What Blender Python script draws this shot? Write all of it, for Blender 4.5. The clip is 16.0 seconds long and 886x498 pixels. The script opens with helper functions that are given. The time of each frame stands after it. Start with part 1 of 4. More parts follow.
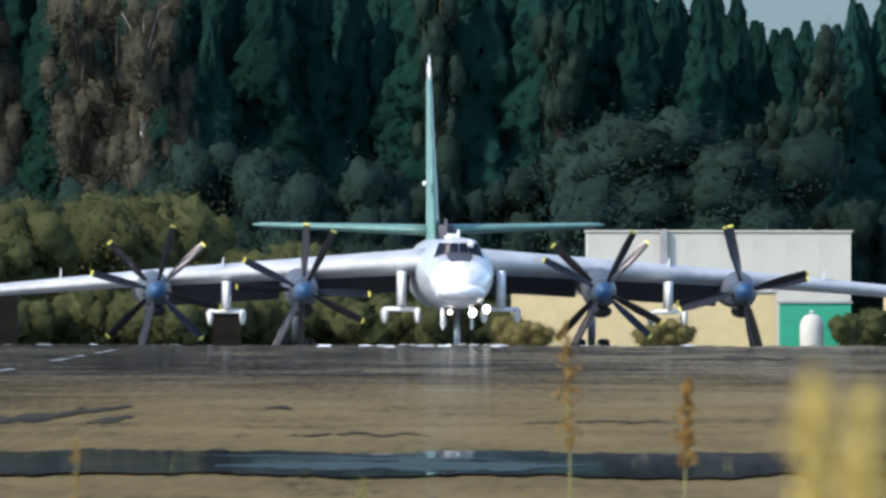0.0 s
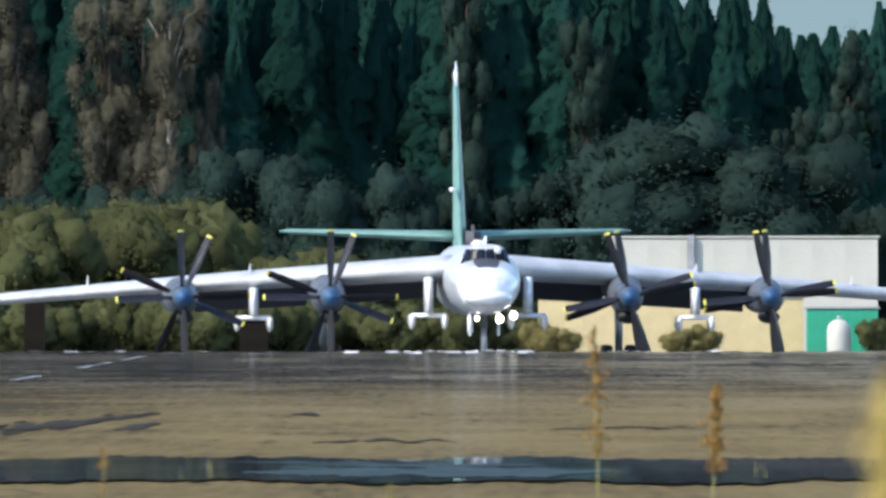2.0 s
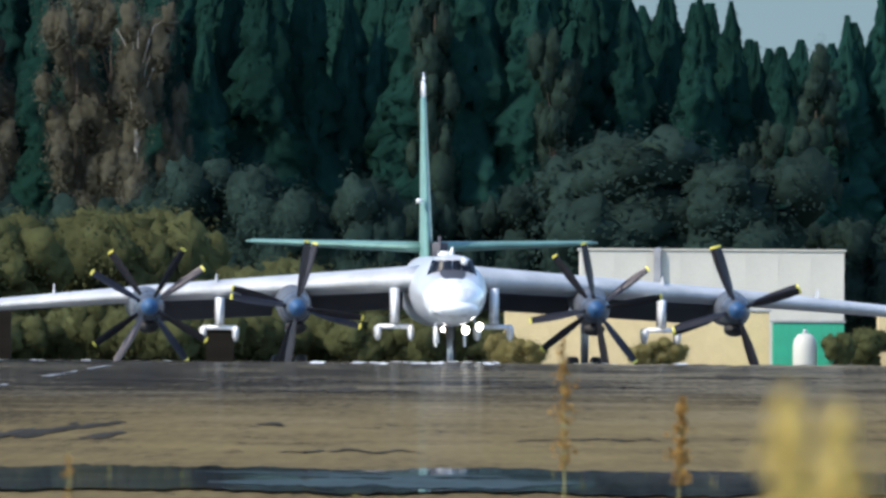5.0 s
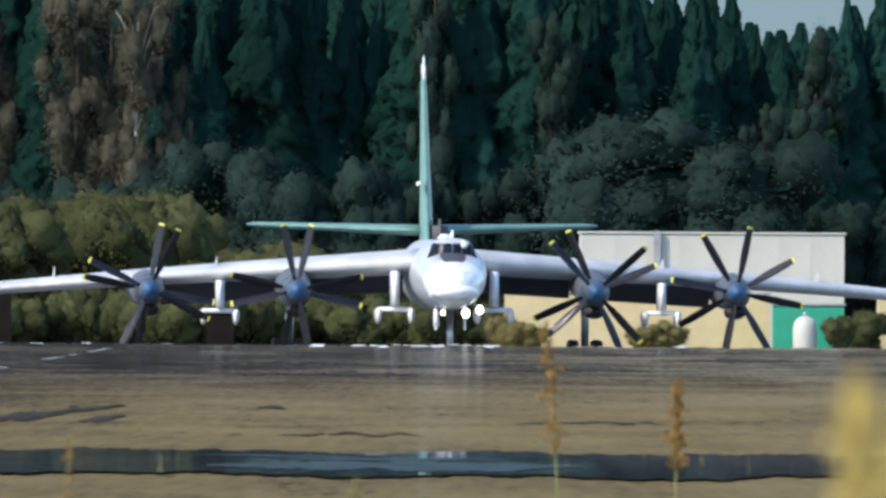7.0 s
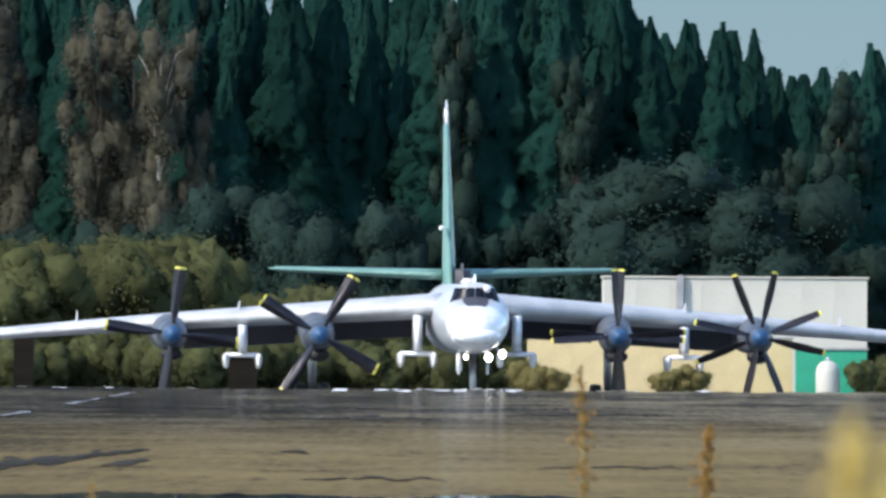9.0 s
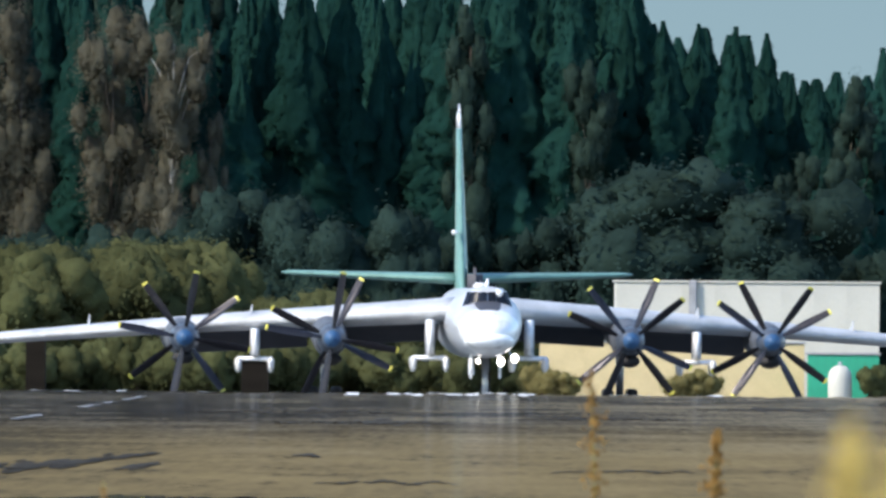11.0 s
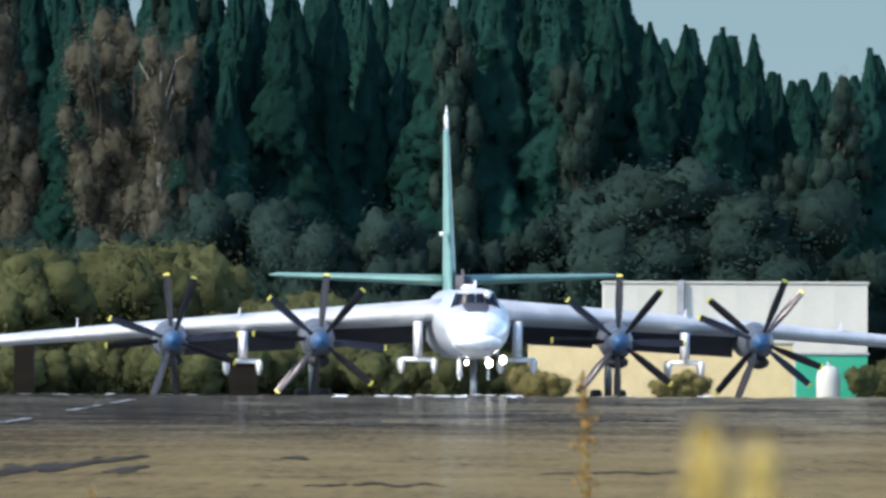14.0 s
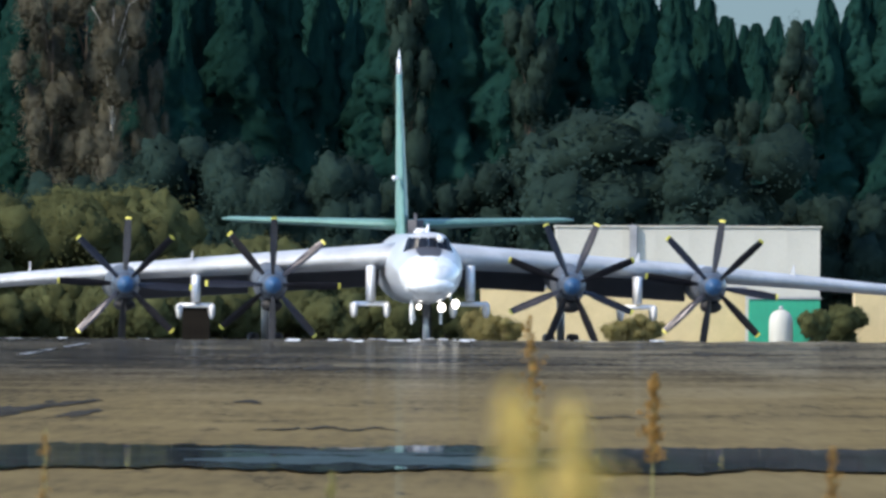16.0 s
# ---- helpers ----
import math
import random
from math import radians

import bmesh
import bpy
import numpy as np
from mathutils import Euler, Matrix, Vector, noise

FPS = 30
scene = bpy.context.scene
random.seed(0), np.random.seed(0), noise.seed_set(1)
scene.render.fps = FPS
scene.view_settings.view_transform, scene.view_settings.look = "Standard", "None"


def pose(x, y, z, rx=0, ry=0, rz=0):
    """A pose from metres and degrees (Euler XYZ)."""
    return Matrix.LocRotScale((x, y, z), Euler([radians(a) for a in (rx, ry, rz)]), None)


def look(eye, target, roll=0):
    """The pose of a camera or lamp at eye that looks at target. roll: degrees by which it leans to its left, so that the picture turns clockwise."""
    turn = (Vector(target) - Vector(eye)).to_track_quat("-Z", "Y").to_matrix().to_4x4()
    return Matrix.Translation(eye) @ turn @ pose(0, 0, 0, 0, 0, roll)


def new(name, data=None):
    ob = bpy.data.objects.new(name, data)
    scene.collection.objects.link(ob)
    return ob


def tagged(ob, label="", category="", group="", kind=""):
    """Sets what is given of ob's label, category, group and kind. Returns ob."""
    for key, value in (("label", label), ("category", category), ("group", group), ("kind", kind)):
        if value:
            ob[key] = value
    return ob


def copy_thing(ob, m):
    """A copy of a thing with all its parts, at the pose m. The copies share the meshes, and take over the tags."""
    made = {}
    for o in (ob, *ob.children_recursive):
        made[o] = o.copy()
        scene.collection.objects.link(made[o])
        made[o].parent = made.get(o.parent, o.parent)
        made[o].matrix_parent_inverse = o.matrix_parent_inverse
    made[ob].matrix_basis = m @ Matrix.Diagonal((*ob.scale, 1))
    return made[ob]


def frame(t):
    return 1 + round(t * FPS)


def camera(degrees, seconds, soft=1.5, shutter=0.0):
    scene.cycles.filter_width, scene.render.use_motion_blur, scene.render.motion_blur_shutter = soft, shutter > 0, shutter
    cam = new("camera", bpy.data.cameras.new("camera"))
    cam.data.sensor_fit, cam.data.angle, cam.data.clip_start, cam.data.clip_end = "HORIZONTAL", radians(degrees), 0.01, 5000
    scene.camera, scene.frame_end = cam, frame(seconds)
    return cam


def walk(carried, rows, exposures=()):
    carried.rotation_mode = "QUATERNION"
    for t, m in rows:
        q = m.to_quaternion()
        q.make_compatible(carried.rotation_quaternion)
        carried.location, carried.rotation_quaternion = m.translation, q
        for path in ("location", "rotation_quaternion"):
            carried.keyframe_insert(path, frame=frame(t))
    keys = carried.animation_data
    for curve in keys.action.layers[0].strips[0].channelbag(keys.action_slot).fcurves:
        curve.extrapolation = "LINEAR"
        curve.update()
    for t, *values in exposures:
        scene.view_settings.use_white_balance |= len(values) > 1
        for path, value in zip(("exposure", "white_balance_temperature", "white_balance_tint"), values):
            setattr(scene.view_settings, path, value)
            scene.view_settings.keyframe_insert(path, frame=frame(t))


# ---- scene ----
# ---- camera: a tripod eye behind a very long lens, panning and tilting ----
EYE = (0.0, 0.0, 2.0)
cam = camera(2.0989, 16.0, soft=3.0)
cam.data.dof.use_dof = True
cam.data.dof.focus_distance = 1000.0
cam.data.dof.aperture_fstop = 33.0
# seconds, degrees of pan to the left, degrees of tilt up, roll
PATH = [
    (0.0, 0.0009, 0.0960, 0.07),
    (0.5, 0.0213, 0.0748, 0.17),
    (1.0, 0.0464, 0.0817, -0.07),
    (1.5, 0.0628, 0.0957, -0.06),
    (2.0, 0.0646, 0.1107, -0.05),
    (2.5, 0.0482, 0.1193, 0.01),
    (3.0, 0.0344, 0.1184, -0.05),
    (3.5, 0.0148, 0.1195, 0.03),
    (4.0, -0.0018, 0.1276, -0.07),
    (4.2, -0.0107, 0.1292, 0.05),
    (6.3, -0.0161, 0.1473, 0.45),
    (6.5, -0.0166, 0.1330, 0.45),
    (7.0, -0.0145, 0.0970, 0.35),
    (7.5, -0.0163, 0.0772, 0.30),
    (8.0, -0.0029, 0.1024, 0.19),
    (8.5, 0.0219, 0.1580, 0.22),
    (9.0, 0.0400, 0.2017, 0.36),
    (9.2, 0.0442, 0.2075, 0.45),
    (11.3, 0.0803, 0.2129, 0.48),
    (11.5, 0.0837, 0.2184, 0.53),
    (12.0, 0.0934, 0.2153, 0.54),
    (12.5, 0.1044, 0.2212, 0.37),
    (13.0, 0.1073, 0.2464, 0.47),
    (13.5, 0.0827, 0.2402, 0.18),
    (14.0, 0.0408, 0.2155, 0.22),
    (14.5, 0.0055, 0.1840, 0.18),
    (15.0, -0.0263, 0.1509, 0.32),
    (15.5, -0.0536, 0.1171, 0.24),
    (16.0, -0.0719, 0.0835, 0.25),
]


def aim(pan, tilt, roll):
    a, b = radians(pan), radians(tilt)
    way = Vector((-math.sin(a) * math.cos(b), math.cos(a) * math.cos(b), math.sin(b)))
    return look(EYE, Vector(EYE) + way * 1000.0, roll)


# the lens brightens and darkens a little on the way
STOPS = [(0.0, 1.08), (0.5, 1.10), (1.0, 1.14), (1.5, 1.20), (2.0, 1.26), (2.5, 1.30), (3.0, 1.24), (3.5, 1.15), (4.0, 1.12), (6.5, 1.10), (7.5, 1.08), (8.0, 1.14), (8.5, 1.25), (9.0, 1.22),
         (11.5, 1.24), (12.5, 1.20), (13.0, 1.27), (13.5, 1.34), (14.0, 1.30), (14.5, 1.22), (15.0, 1.12), (15.5, 1.10), (16.0, 1.08)]
walk(cam, [(t, aim(p, q, r)) for t, p, q, r in PATH], STOPS)

# ---- light: clear autumn sun from behind the camera on its left ----
SUN_TO = Vector((-0.64, -0.42, 0.645)).normalized()
world = bpy.data.worlds.new("sky")
scene.world = world
world.use_nodes = True
wn = world.node_tree
sky = wn.nodes.new("ShaderNodeTexSky")
sky.sky_type = "NISHITA"
sky.sun_disc = False
sky.dust_density = 0.3
sky.ozone_density = 3.0
sky.sun_elevation = math.asin(SUN_TO.z)
sky.sun_rotation = math.atan2(SUN_TO.x, SUN_TO.y)
wn.links.new(sky.outputs[0], wn.nodes["Background"].inputs[0])
wn.nodes["Background"].inputs[1].default_value = 0.15
sun = new("sun", bpy.data.lights.new("sun", "SUN"))
sun.data.energy = 2.4
sun.data.angle = radians(0.5)
sun.data.color = (1.0, 0.91, 0.78)
sun.matrix_world = look((0, 0, 100), Vector((0, 0, 100)) - SUN_TO)


# ---- materials ----
def mat(name, color, rough=0.6, metal=0.0, vary=0.15, scale=1.5, fine=14.0, bump=0.0, coat=0.0, spec=0.5,
        per_object=0.0, per_island=0.0, stretch=(1, 1, 1), dirt=None, emit=0.0, leafy_share=0.0):
    """A surface with broad stains, fine grain and relief; sizes in metres."""
    m = bpy.data.materials.new(name)
    m.use_nodes = True
    nt = m.node_tree
    N, L = nt.nodes.new, nt.links.new
    b = nt.nodes["Principled BSDF"]
    b.inputs["Metallic"].default_value = metal
    b.inputs["Specular IOR Level"].default_value = spec
    b.inputs["Coat Weight"].default_value = coat
    b.inputs["Coat Roughness"].default_value = 0.12
    tc = N("ShaderNodeTexCoord")
    mp = N("ShaderNodeMapping")
    mp.inputs["Scale"].default_value = stretch
    L(tc.outputs["Object"], mp.inputs["Vector"])
    n1, n2 = N("ShaderNodeTexNoise"), N("ShaderNodeTexNoise")
    for n, s in ((n1, scale), (n2, fine)):
        n.inputs["Scale"].default_value = s
        n.inputs["Detail"].default_value = 5.0
        L(mp.outputs["Vector"], n.inputs["Vector"])
    mix = N("ShaderNodeMix")
    mix.data_type = "RGBA"
    d = dirt or tuple(c * (1 - 2.4 * vary) if vary < 0.4 else c * 0.08 for c in color)
    mix.inputs["A"].default_value = (*d, 1)
    mix.inputs["B"].default_value = (*(min(1, c * (1 + 0.5 * vary)) for c in color), 1)
    add = N("ShaderNodeMath")
    add.operation = "MULTIPLY_ADD"
    add.inputs[1].default_value = 0.45
    L(n2.outputs["Fac"], add.inputs[0])
    half = N("ShaderNodeMath")
    half.operation = "MULTIPLY"
    half.inputs[1].default_value = 0.75
    L(n1.outputs["Fac"], half.inputs[0])
    L(half.outputs[0], add.inputs[2])
    rmp = N("ShaderNodeMapRange")
    rmp.inputs["From Min"].default_value, rmp.inputs["From Max"].default_value = 0.36, 0.72
    L(add.outputs[0], rmp.inputs["Value"])
    L(rmp.outputs[0], mix.inputs["Factor"])
    out = mix.outputs["Result"]
    for amount, node, sock in ((per_object, "ShaderNodeObjectInfo", "Random"), (per_island, "ShaderNodeNewGeometry", "Random Per Island")):
        if amount:
            r = N(node)
            hs = N("ShaderNodeHueSaturation")
            mr = N("ShaderNodeMapRange")
            mr.inputs["To Min"].default_value, mr.inputs["To Max"].default_value = 1 - amount, 1 + amount
            L(r.outputs[sock], mr.inputs["Value"])
            L(mr.outputs[0], hs.inputs["Value"])
            L(out, hs.inputs["Color"])
            out = hs.outputs["Color"]
    L(out, b.inputs["Base Color"])
    rr = N("ShaderNodeMapRange")
    rr.inputs["To Min"].default_value, rr.inputs["To Max"].default_value = max(0.02, rough - 0.08), min(1, rough + 0.1)
    L(n1.outputs["Fac"], rr.inputs["Value"])
    L(rr.outputs[0], b.inputs["Roughness"])
    if bump:
        bp = N("ShaderNodeBump")
        bp.inputs["Strength"].default_value = 0.6
        bp.inputs["Distance"].default_value = bump
        L(n2.outputs["Fac"], bp.inputs["Height"])
        L(bp.outputs["Normal"], b.inputs["Normal"])
    if leafy_share:
        # thin leaves let a part of the light through
        df, tr, ms = N("ShaderNodeBsdfDiffuse"), N("ShaderNodeBsdfTranslucent"), N("ShaderNodeMixShader")
        L(out, df.inputs["Color"])
        L(out, tr.inputs["Color"])
        ms.inputs[0].default_value = leafy_share
        L(df.outputs[0], ms.inputs[1])
        L(tr.outputs[0], ms.inputs[2])
        nt.nodes.remove(b)
        L(ms.outputs[0], nt.nodes["Material Output"].inputs[0])
        return m
    if emit:
        b.inputs["Emission Color"].default_value = (1.0, 0.93, 0.82, 1)
        b.inputs["Emission Strength"].default_value = emit
    return m


WHITE = mat("white_aircraft_paint", (0.80, 0.805, 0.81), 0.28, vary=0.12, coat=0.4)
BODY_PAINT = mat("pale_grey_body_paint", (0.50, 0.51, 0.535), 0.38, vary=0.14, scale=0.8, coat=0.25)
WING_PAINT = mat("pale_grey_wing_paint", (0.45, 0.455, 0.465), 0.48, vary=0.16, scale=0.7, coat=0.1)
TAIL_PAINT = mat("green_grey_tail_paint", (0.118, 0.240, 0.208), 0.48, vary=0.12)
GREY = mat("grey_nacelle_paint", (0.085, 0.092, 0.105), 0.6, vary=0.15)
# dark panel and fairing paint; on the flaps it paints underwing shade
PANEL_AND_SHADE = mat("dark_panel_and_shade_paint", (0.055, 0.057, 0.070), 0.6, vary=0.15)
BLADE = mat("dark_blade_metal", (0.034, 0.032, 0.037), 0.36, metal=0.75, vary=0.18, scale=3)
YELLOW = mat("yellow_tip_paint", (0.60, 0.54, 0.09), 0.5, vary=0.08)
BLUE = mat("blue_spinner_paint", (0.020, 0.075, 0.170), 0.55, vary=0.12)
SPINNER = mat("grey_spinner_metal", (0.075, 0.090, 0.115), 0.4, metal=0.2, vary=0.12)
GLASS = mat("dark_cockpit_glass", (0.008, 0.010, 0.016), 0.12, vary=0.1, spec=0.25)
RUBBER = mat("black_tyre_rubber", (0.025, 0.025, 0.027), 0.8, vary=0.2)
STEEL = mat("grey_strut_steel", (0.4, 0.41, 0.42), 0.35, metal=0.7)
DARK = mat("black_inlet", (0.015, 0.015, 0.018), 0.7)
LAMP = mat("lit_landing_lamp", (0.9, 0.9, 0.9), 0.2, emit=3.0)
SPRUCE = mat("spruce_needles", (0.0150, 0.0520, 0.0430), 0.75, vary=0.2, scale=0.25, fine=1.2, per_object=0.24, per_island=0.07, leafy_share=0.5)
WILLOW = mat("grey_green_leaves", (0.033, 0.059, 0.050), 0.75, vary=0.22, scale=0.3, fine=1.5, per_object=0.2, per_island=0.07, leafy_share=0.5)
BROWN = mat("brown_autumn_leaves", (0.122, 0.116, 0.085), 0.75, vary=0.15, scale=0.3, fine=1.5, per_object=0.2, per_island=0.10, leafy_share=0.5)
ASPEN = mat("grey_olive_leaves", (0.038, 0.065, 0.052), 0.75, vary=0.2, scale=0.3, fine=1.5, per_object=0.2, per_island=0.07, leafy_share=0.5)
OLIVE = mat("olive_yellow_leaves", (0.106, 0.115, 0.052), 0.75, vary=0.22, scale=0.4, fine=1.5, per_object=0.15, per_island=0.07, leafy_share=0.5)
DRYBUSH = mat("dry_olive_leaves", (0.26, 0.225, 0.095), 0.75, vary=0.15, scale=0.6, fine=3.0, per_island=0.14, leafy_share=0.5)
BARK = mat("brown_bark", (0.10, 0.075, 0.055), 0.85, vary=0.25, scale=1.0, bump=0.02)
BIRCH = mat("white_birch_bark", (0.55, 0.53, 0.48), 0.8, vary=0.3, scale=2.0, bump=0.01)
WALL_WHITE = mat("white_sheet_cladding", (0.50, 0.48, 0.415), 0.6, vary=0.08, scale=0.3)
WALL_TAN = mat("tan_rendered_wall", (0.56, 0.44, 0.235), 0.8, vary=0.10, scale=0.5)
GREEN = mat("green_container_paint", (0.02, 0.30, 0.17), 0.5, vary=0.12, scale=0.6)
ROOF = mat("grey_roof_sheet", (0.30, 0.30, 0.31), 0.6)
SHED = mat("dark_brown_boards", (0.016, 0.013, 0.010), 0.95, vary=0.2, spec=0.05)
SEED = mat("rust_brown_seed", (0.30, 0.165, 0.035), 0.8, vary=0.2, scale=20, fine=90, per_island=0.35)
STRAW = mat("pale_yellow_straw", (0.64, 0.50, 0.15), 0.75, vary=0.15, scale=15, fine=80, per_island=0.25)
STEM = mat("dry_green_stem", (0.24, 0.22, 0.07), 0.75, vary=0.15, scale=15, fine=80)


def ground_material(name, tones, gloss_far, gloss_near, wave, rough, streaks=(1.6, 0.2)):
    """Dusty apron concrete seen at a grazing angle: stained in broad patches, with a polished film that mirrors."""
    m = bpy.data.materials.new(name)
    m.use_nodes = True
    nt = m.node_tree
    N, L = nt.nodes.new, nt.links.new
    nt.nodes.remove(nt.nodes["Principled BSDF"])
    tc = N("ShaderNodeTexCoord")

    def noise_at(sx, sy, detail, seed):
        mp = N("ShaderNodeMapping")
        mp.inputs["Scale"].default_value = (sx, sy, 1)
        mp.inputs["Location"].default_value = (seed, seed * 0.7, 0)
        L(tc.outputs["Object"], mp.inputs["Vector"])
        n = N("ShaderNodeTexNoise")
        n.inputs["Scale"].default_value = 1.0
        n.inputs["Detail"].default_value = detail
        n.inputs["Roughness"].default_value = 0.62
        L(mp.outputs["Vector"], n.inputs["Vector"])
        return n.outputs["Fac"]

    sep = N("ShaderNodeSeparateXYZ")
    L(tc.outputs["Object"], sep.inputs[0])
    broad, streak, grain = noise_at(0.16, 0.012, 4, 3.1), noise_at(0.30, 0.055, 6, 8.7), noise_at(5.0, 0.11, 5, 1.3)

    def maths(op, a, b, c=None):
        n = N("ShaderNodeMath")
        n.operation = op
        for i, v in enumerate((a, b, c)):
            if v is None:
                continue
            if isinstance(v, (int, float)):
                n.inputs[i].default_value = v
            else:
                L(v, n.inputs[i])
        return n.outputs[0]

    s = maths("ADD", maths("MULTIPLY", broad, 0.5), maths("ADD", maths("MULTIPLY", streak, 0.37), maths("MULTIPLY", grain, 0.28)))
    s = maths("MULTIPLY_ADD", s, 1.7, -0.4025)
    # more oil and rubber towards the far edge line, cleaner dust towards the other side
    wear = N("ShaderNodeMapRange")
    wear.inputs["From Min"].default_value, wear.inputs["From Max"].default_value = -9.0, 8.0
    wear.inputs["To Min"].default_value, wear.inputs["To Max"].default_value = -0.10, 0.06
    L(sep.outputs["X"], wear.inputs["Value"])
    s = maths("ADD", s, wear.outputs[0])
    far = N("ShaderNodeMapRange")
    far.inputs["From Min"].default_value, far.inputs["From Max"].default_value = 380.0, 620.0
    far.interpolation_type = "SMOOTHSTEP"
    L(maths("ADD", sep.outputs["Y"], maths("MULTIPLY", maths("SUBTRACT", broad, 0.5), 260.0)), far.inputs["Value"])

    def ramp(stops):
        r = N("ShaderNodeValToRGB")
        r.color_ramp.elements[0].position, r.color_ramp.elements[0].color = stops[0][0], (*stops[0][1], 1)
        r.color_ramp.elements[1].position, r.color_ramp.elements[1].color = stops[-1][0], (*stops[-1][1], 1)
        for p, c in stops[1:-1]:
            r.color_ramp.elements.new(p).color = (*c, 1)
        L(s, r.inputs[0])
        return r.outputs[0]

    mix = N("ShaderNodeMix")
    mix.data_type = "RGBA"
    L(far.outputs[0], mix.inputs["Factor"])
    L(ramp(tones[0]), mix.inputs["A"])
    L(ramp(tones[1]), mix.inputs["B"])
    # thin cracks and tar-filled joints, broken up along their length
    crack = N("ShaderNodeMapRange")
    crack.inputs["From Min"].default_value, crack.inputs["From Max"].default_value = 0.0, 0.010
    L(maths("ABSOLUTE", maths("SUBTRACT", noise_at(0.22, 0.030, 5, 14.2), 0.5), 0.0), crack.inputs["Value"])
    part_of = N("ShaderNodeMapRange")
    part_of.inputs["From Min"].default_value, part_of.inputs["From Max"].default_value = 0.50, 0.60
    L(noise_at(0.9, 0.02, 3, 21.0), part_of.inputs["Value"])
    dark = N("ShaderNodeMix")
    dark.data_type = "RGBA"
    dark.inputs["B"].default_value = (0.022, 0.021, 0.020, 1)
    L(maths("MULTIPLY", maths("SUBTRACT", 1.0, crack.outputs[0]), maths("MULTIPLY", part_of.outputs[0], 0.85)), dark.inputs["Factor"])
    L(mix.outputs["Result"], dark.inputs["A"])
    dif = N("ShaderNodeBsdfDiffuse")
    L(dark.outputs["Result"], dif.inputs[0])
    glo = N("ShaderNodeBsdfGlossy")
    glo.inputs["Color"].default_value = (0.78, 0.80, 0.82, 1)
    glo.inputs["Roughness"].default_value = rough
    bp = N("ShaderNodeBump")
    bp.inputs["Strength"].default_value = 1.0
    bp.inputs["Distance"].default_value = wave
    L(noise_at(0.5, 0.5, 3, 5.0), bp.inputs["Height"])
    L(bp.outputs["Normal"], glo.inputs["Normal"])
    g = N("ShaderNodeMapRange")
    g.inputs["To Min"].default_value, g.inputs["To Max"].default_value = gloss_near, gloss_far
    g.inputs["From Min"].default_value, g.inputs["From Max"].default_value = 500.0, 820.0
    L(sep.outputs["Y"], g.inputs["Value"])
    ms = N("ShaderNodeMixShader")
    L(maths("MULTIPLY", g.outputs[0], maths("MULTIPLY_ADD", streak, streaks[0], streaks[1])), ms.inputs[0])
    L(dif.outputs[0], ms.inputs[1])
    L(glo.outputs[0], ms.inputs[2])
    L(ms.outputs[0], nt.nodes["Material Output"].inputs[0])
    return m


TAN = [(0.34, (0.058, 0.049, 0.032)), (0.47, (0.124, 0.096, 0.051)), (0.58, (0.158, 0.121, 0.061)), (0.76, (0.191, 0.147, 0.074))]
TAR = [(0.42, (0.016, 0.015, 0.014)), (0.52, (0.047, 0.042, 0.034)), (0.62, (0.086, 0.074, 0.052)), (0.74, (0.155, 0.132, 0.090))]
GROUND = ground_material("dusty_stained_concrete", (TAN, TAR), 0.22, 0.10, 0.0006, 0.05)
WET = [(0.40, (0.015, 0.018, 0.02)), (0.55, (0.03, 0.035, 0.04)), (0.7, (0.06, 0.06, 0.06))]
FILM = ground_material("dark_shining_asphalt", (WET, WET), 0.48, 0.48, 0.0004, 0.012, (3.4, -0.75))
# flat colour that stands for the pale reflection in the taxiway
REFLECTION = mat("painted_reflection", (0.034, 0.054, 0.057), 0.85, vary=0.28, scale=1.2, fine=6, stretch=(1, 0.15, 1), spec=0.08)
SKY = bpy.data.materials.new("pale_blue_sky")
SKY.use_nodes = True
_n = SKY.node_tree
_n.nodes.remove(_n.nodes["Principled BSDF"])
_e = _n.nodes.new("ShaderNodeEmission")
_c, _s, _r = _n.nodes.new("ShaderNodeTexCoord"), _n.nodes.new("ShaderNodeSeparateXYZ"), _n.nodes.new("ShaderNodeMapRange")
_m = _n.nodes.new("ShaderNodeMix")
_m.data_type = "RGBA"
_m.inputs["A"].default_value, _m.inputs["B"].default_value = (0.34, 0.47, 0.52, 1), (0.26, 0.40, 0.48, 1)
_r.inputs["From Min"].default_value, _r.inputs["From Max"].default_value = 0.0, 90.0
_n.links.new(_c.outputs["Object"], _s.inputs[0])
_n.links.new(_s.outputs["Z"], _r.inputs["Value"])
_n.links.new(_r.outputs[0], _m.inputs["Factor"])
_n.links.new(_m.outputs["Result"], _e.inputs[0])
_e.inputs[1].default_value = 0.45
_n.links.new(_e.outputs[0], _n.nodes["Material Output"].inputs[0])
# white that paints the mirage sparkle along the crest
GLINT = mat("white_crest_glint", (0.72, 0.71, 0.67), 0.7, vary=0.25, scale=0.5, fine=3)
RUBBER_MARK = mat("rubber_smear", (0.042, 0.035, 0.026), 0.9, vary=0.3, scale=0.9, fine=5, spec=0.05, stretch=(1, 0.12, 1))
FADED = mat("faded_white_line_paint", (0.17, 0.167, 0.16), 0.7, vary=0.38, scale=0.5, fine=3)


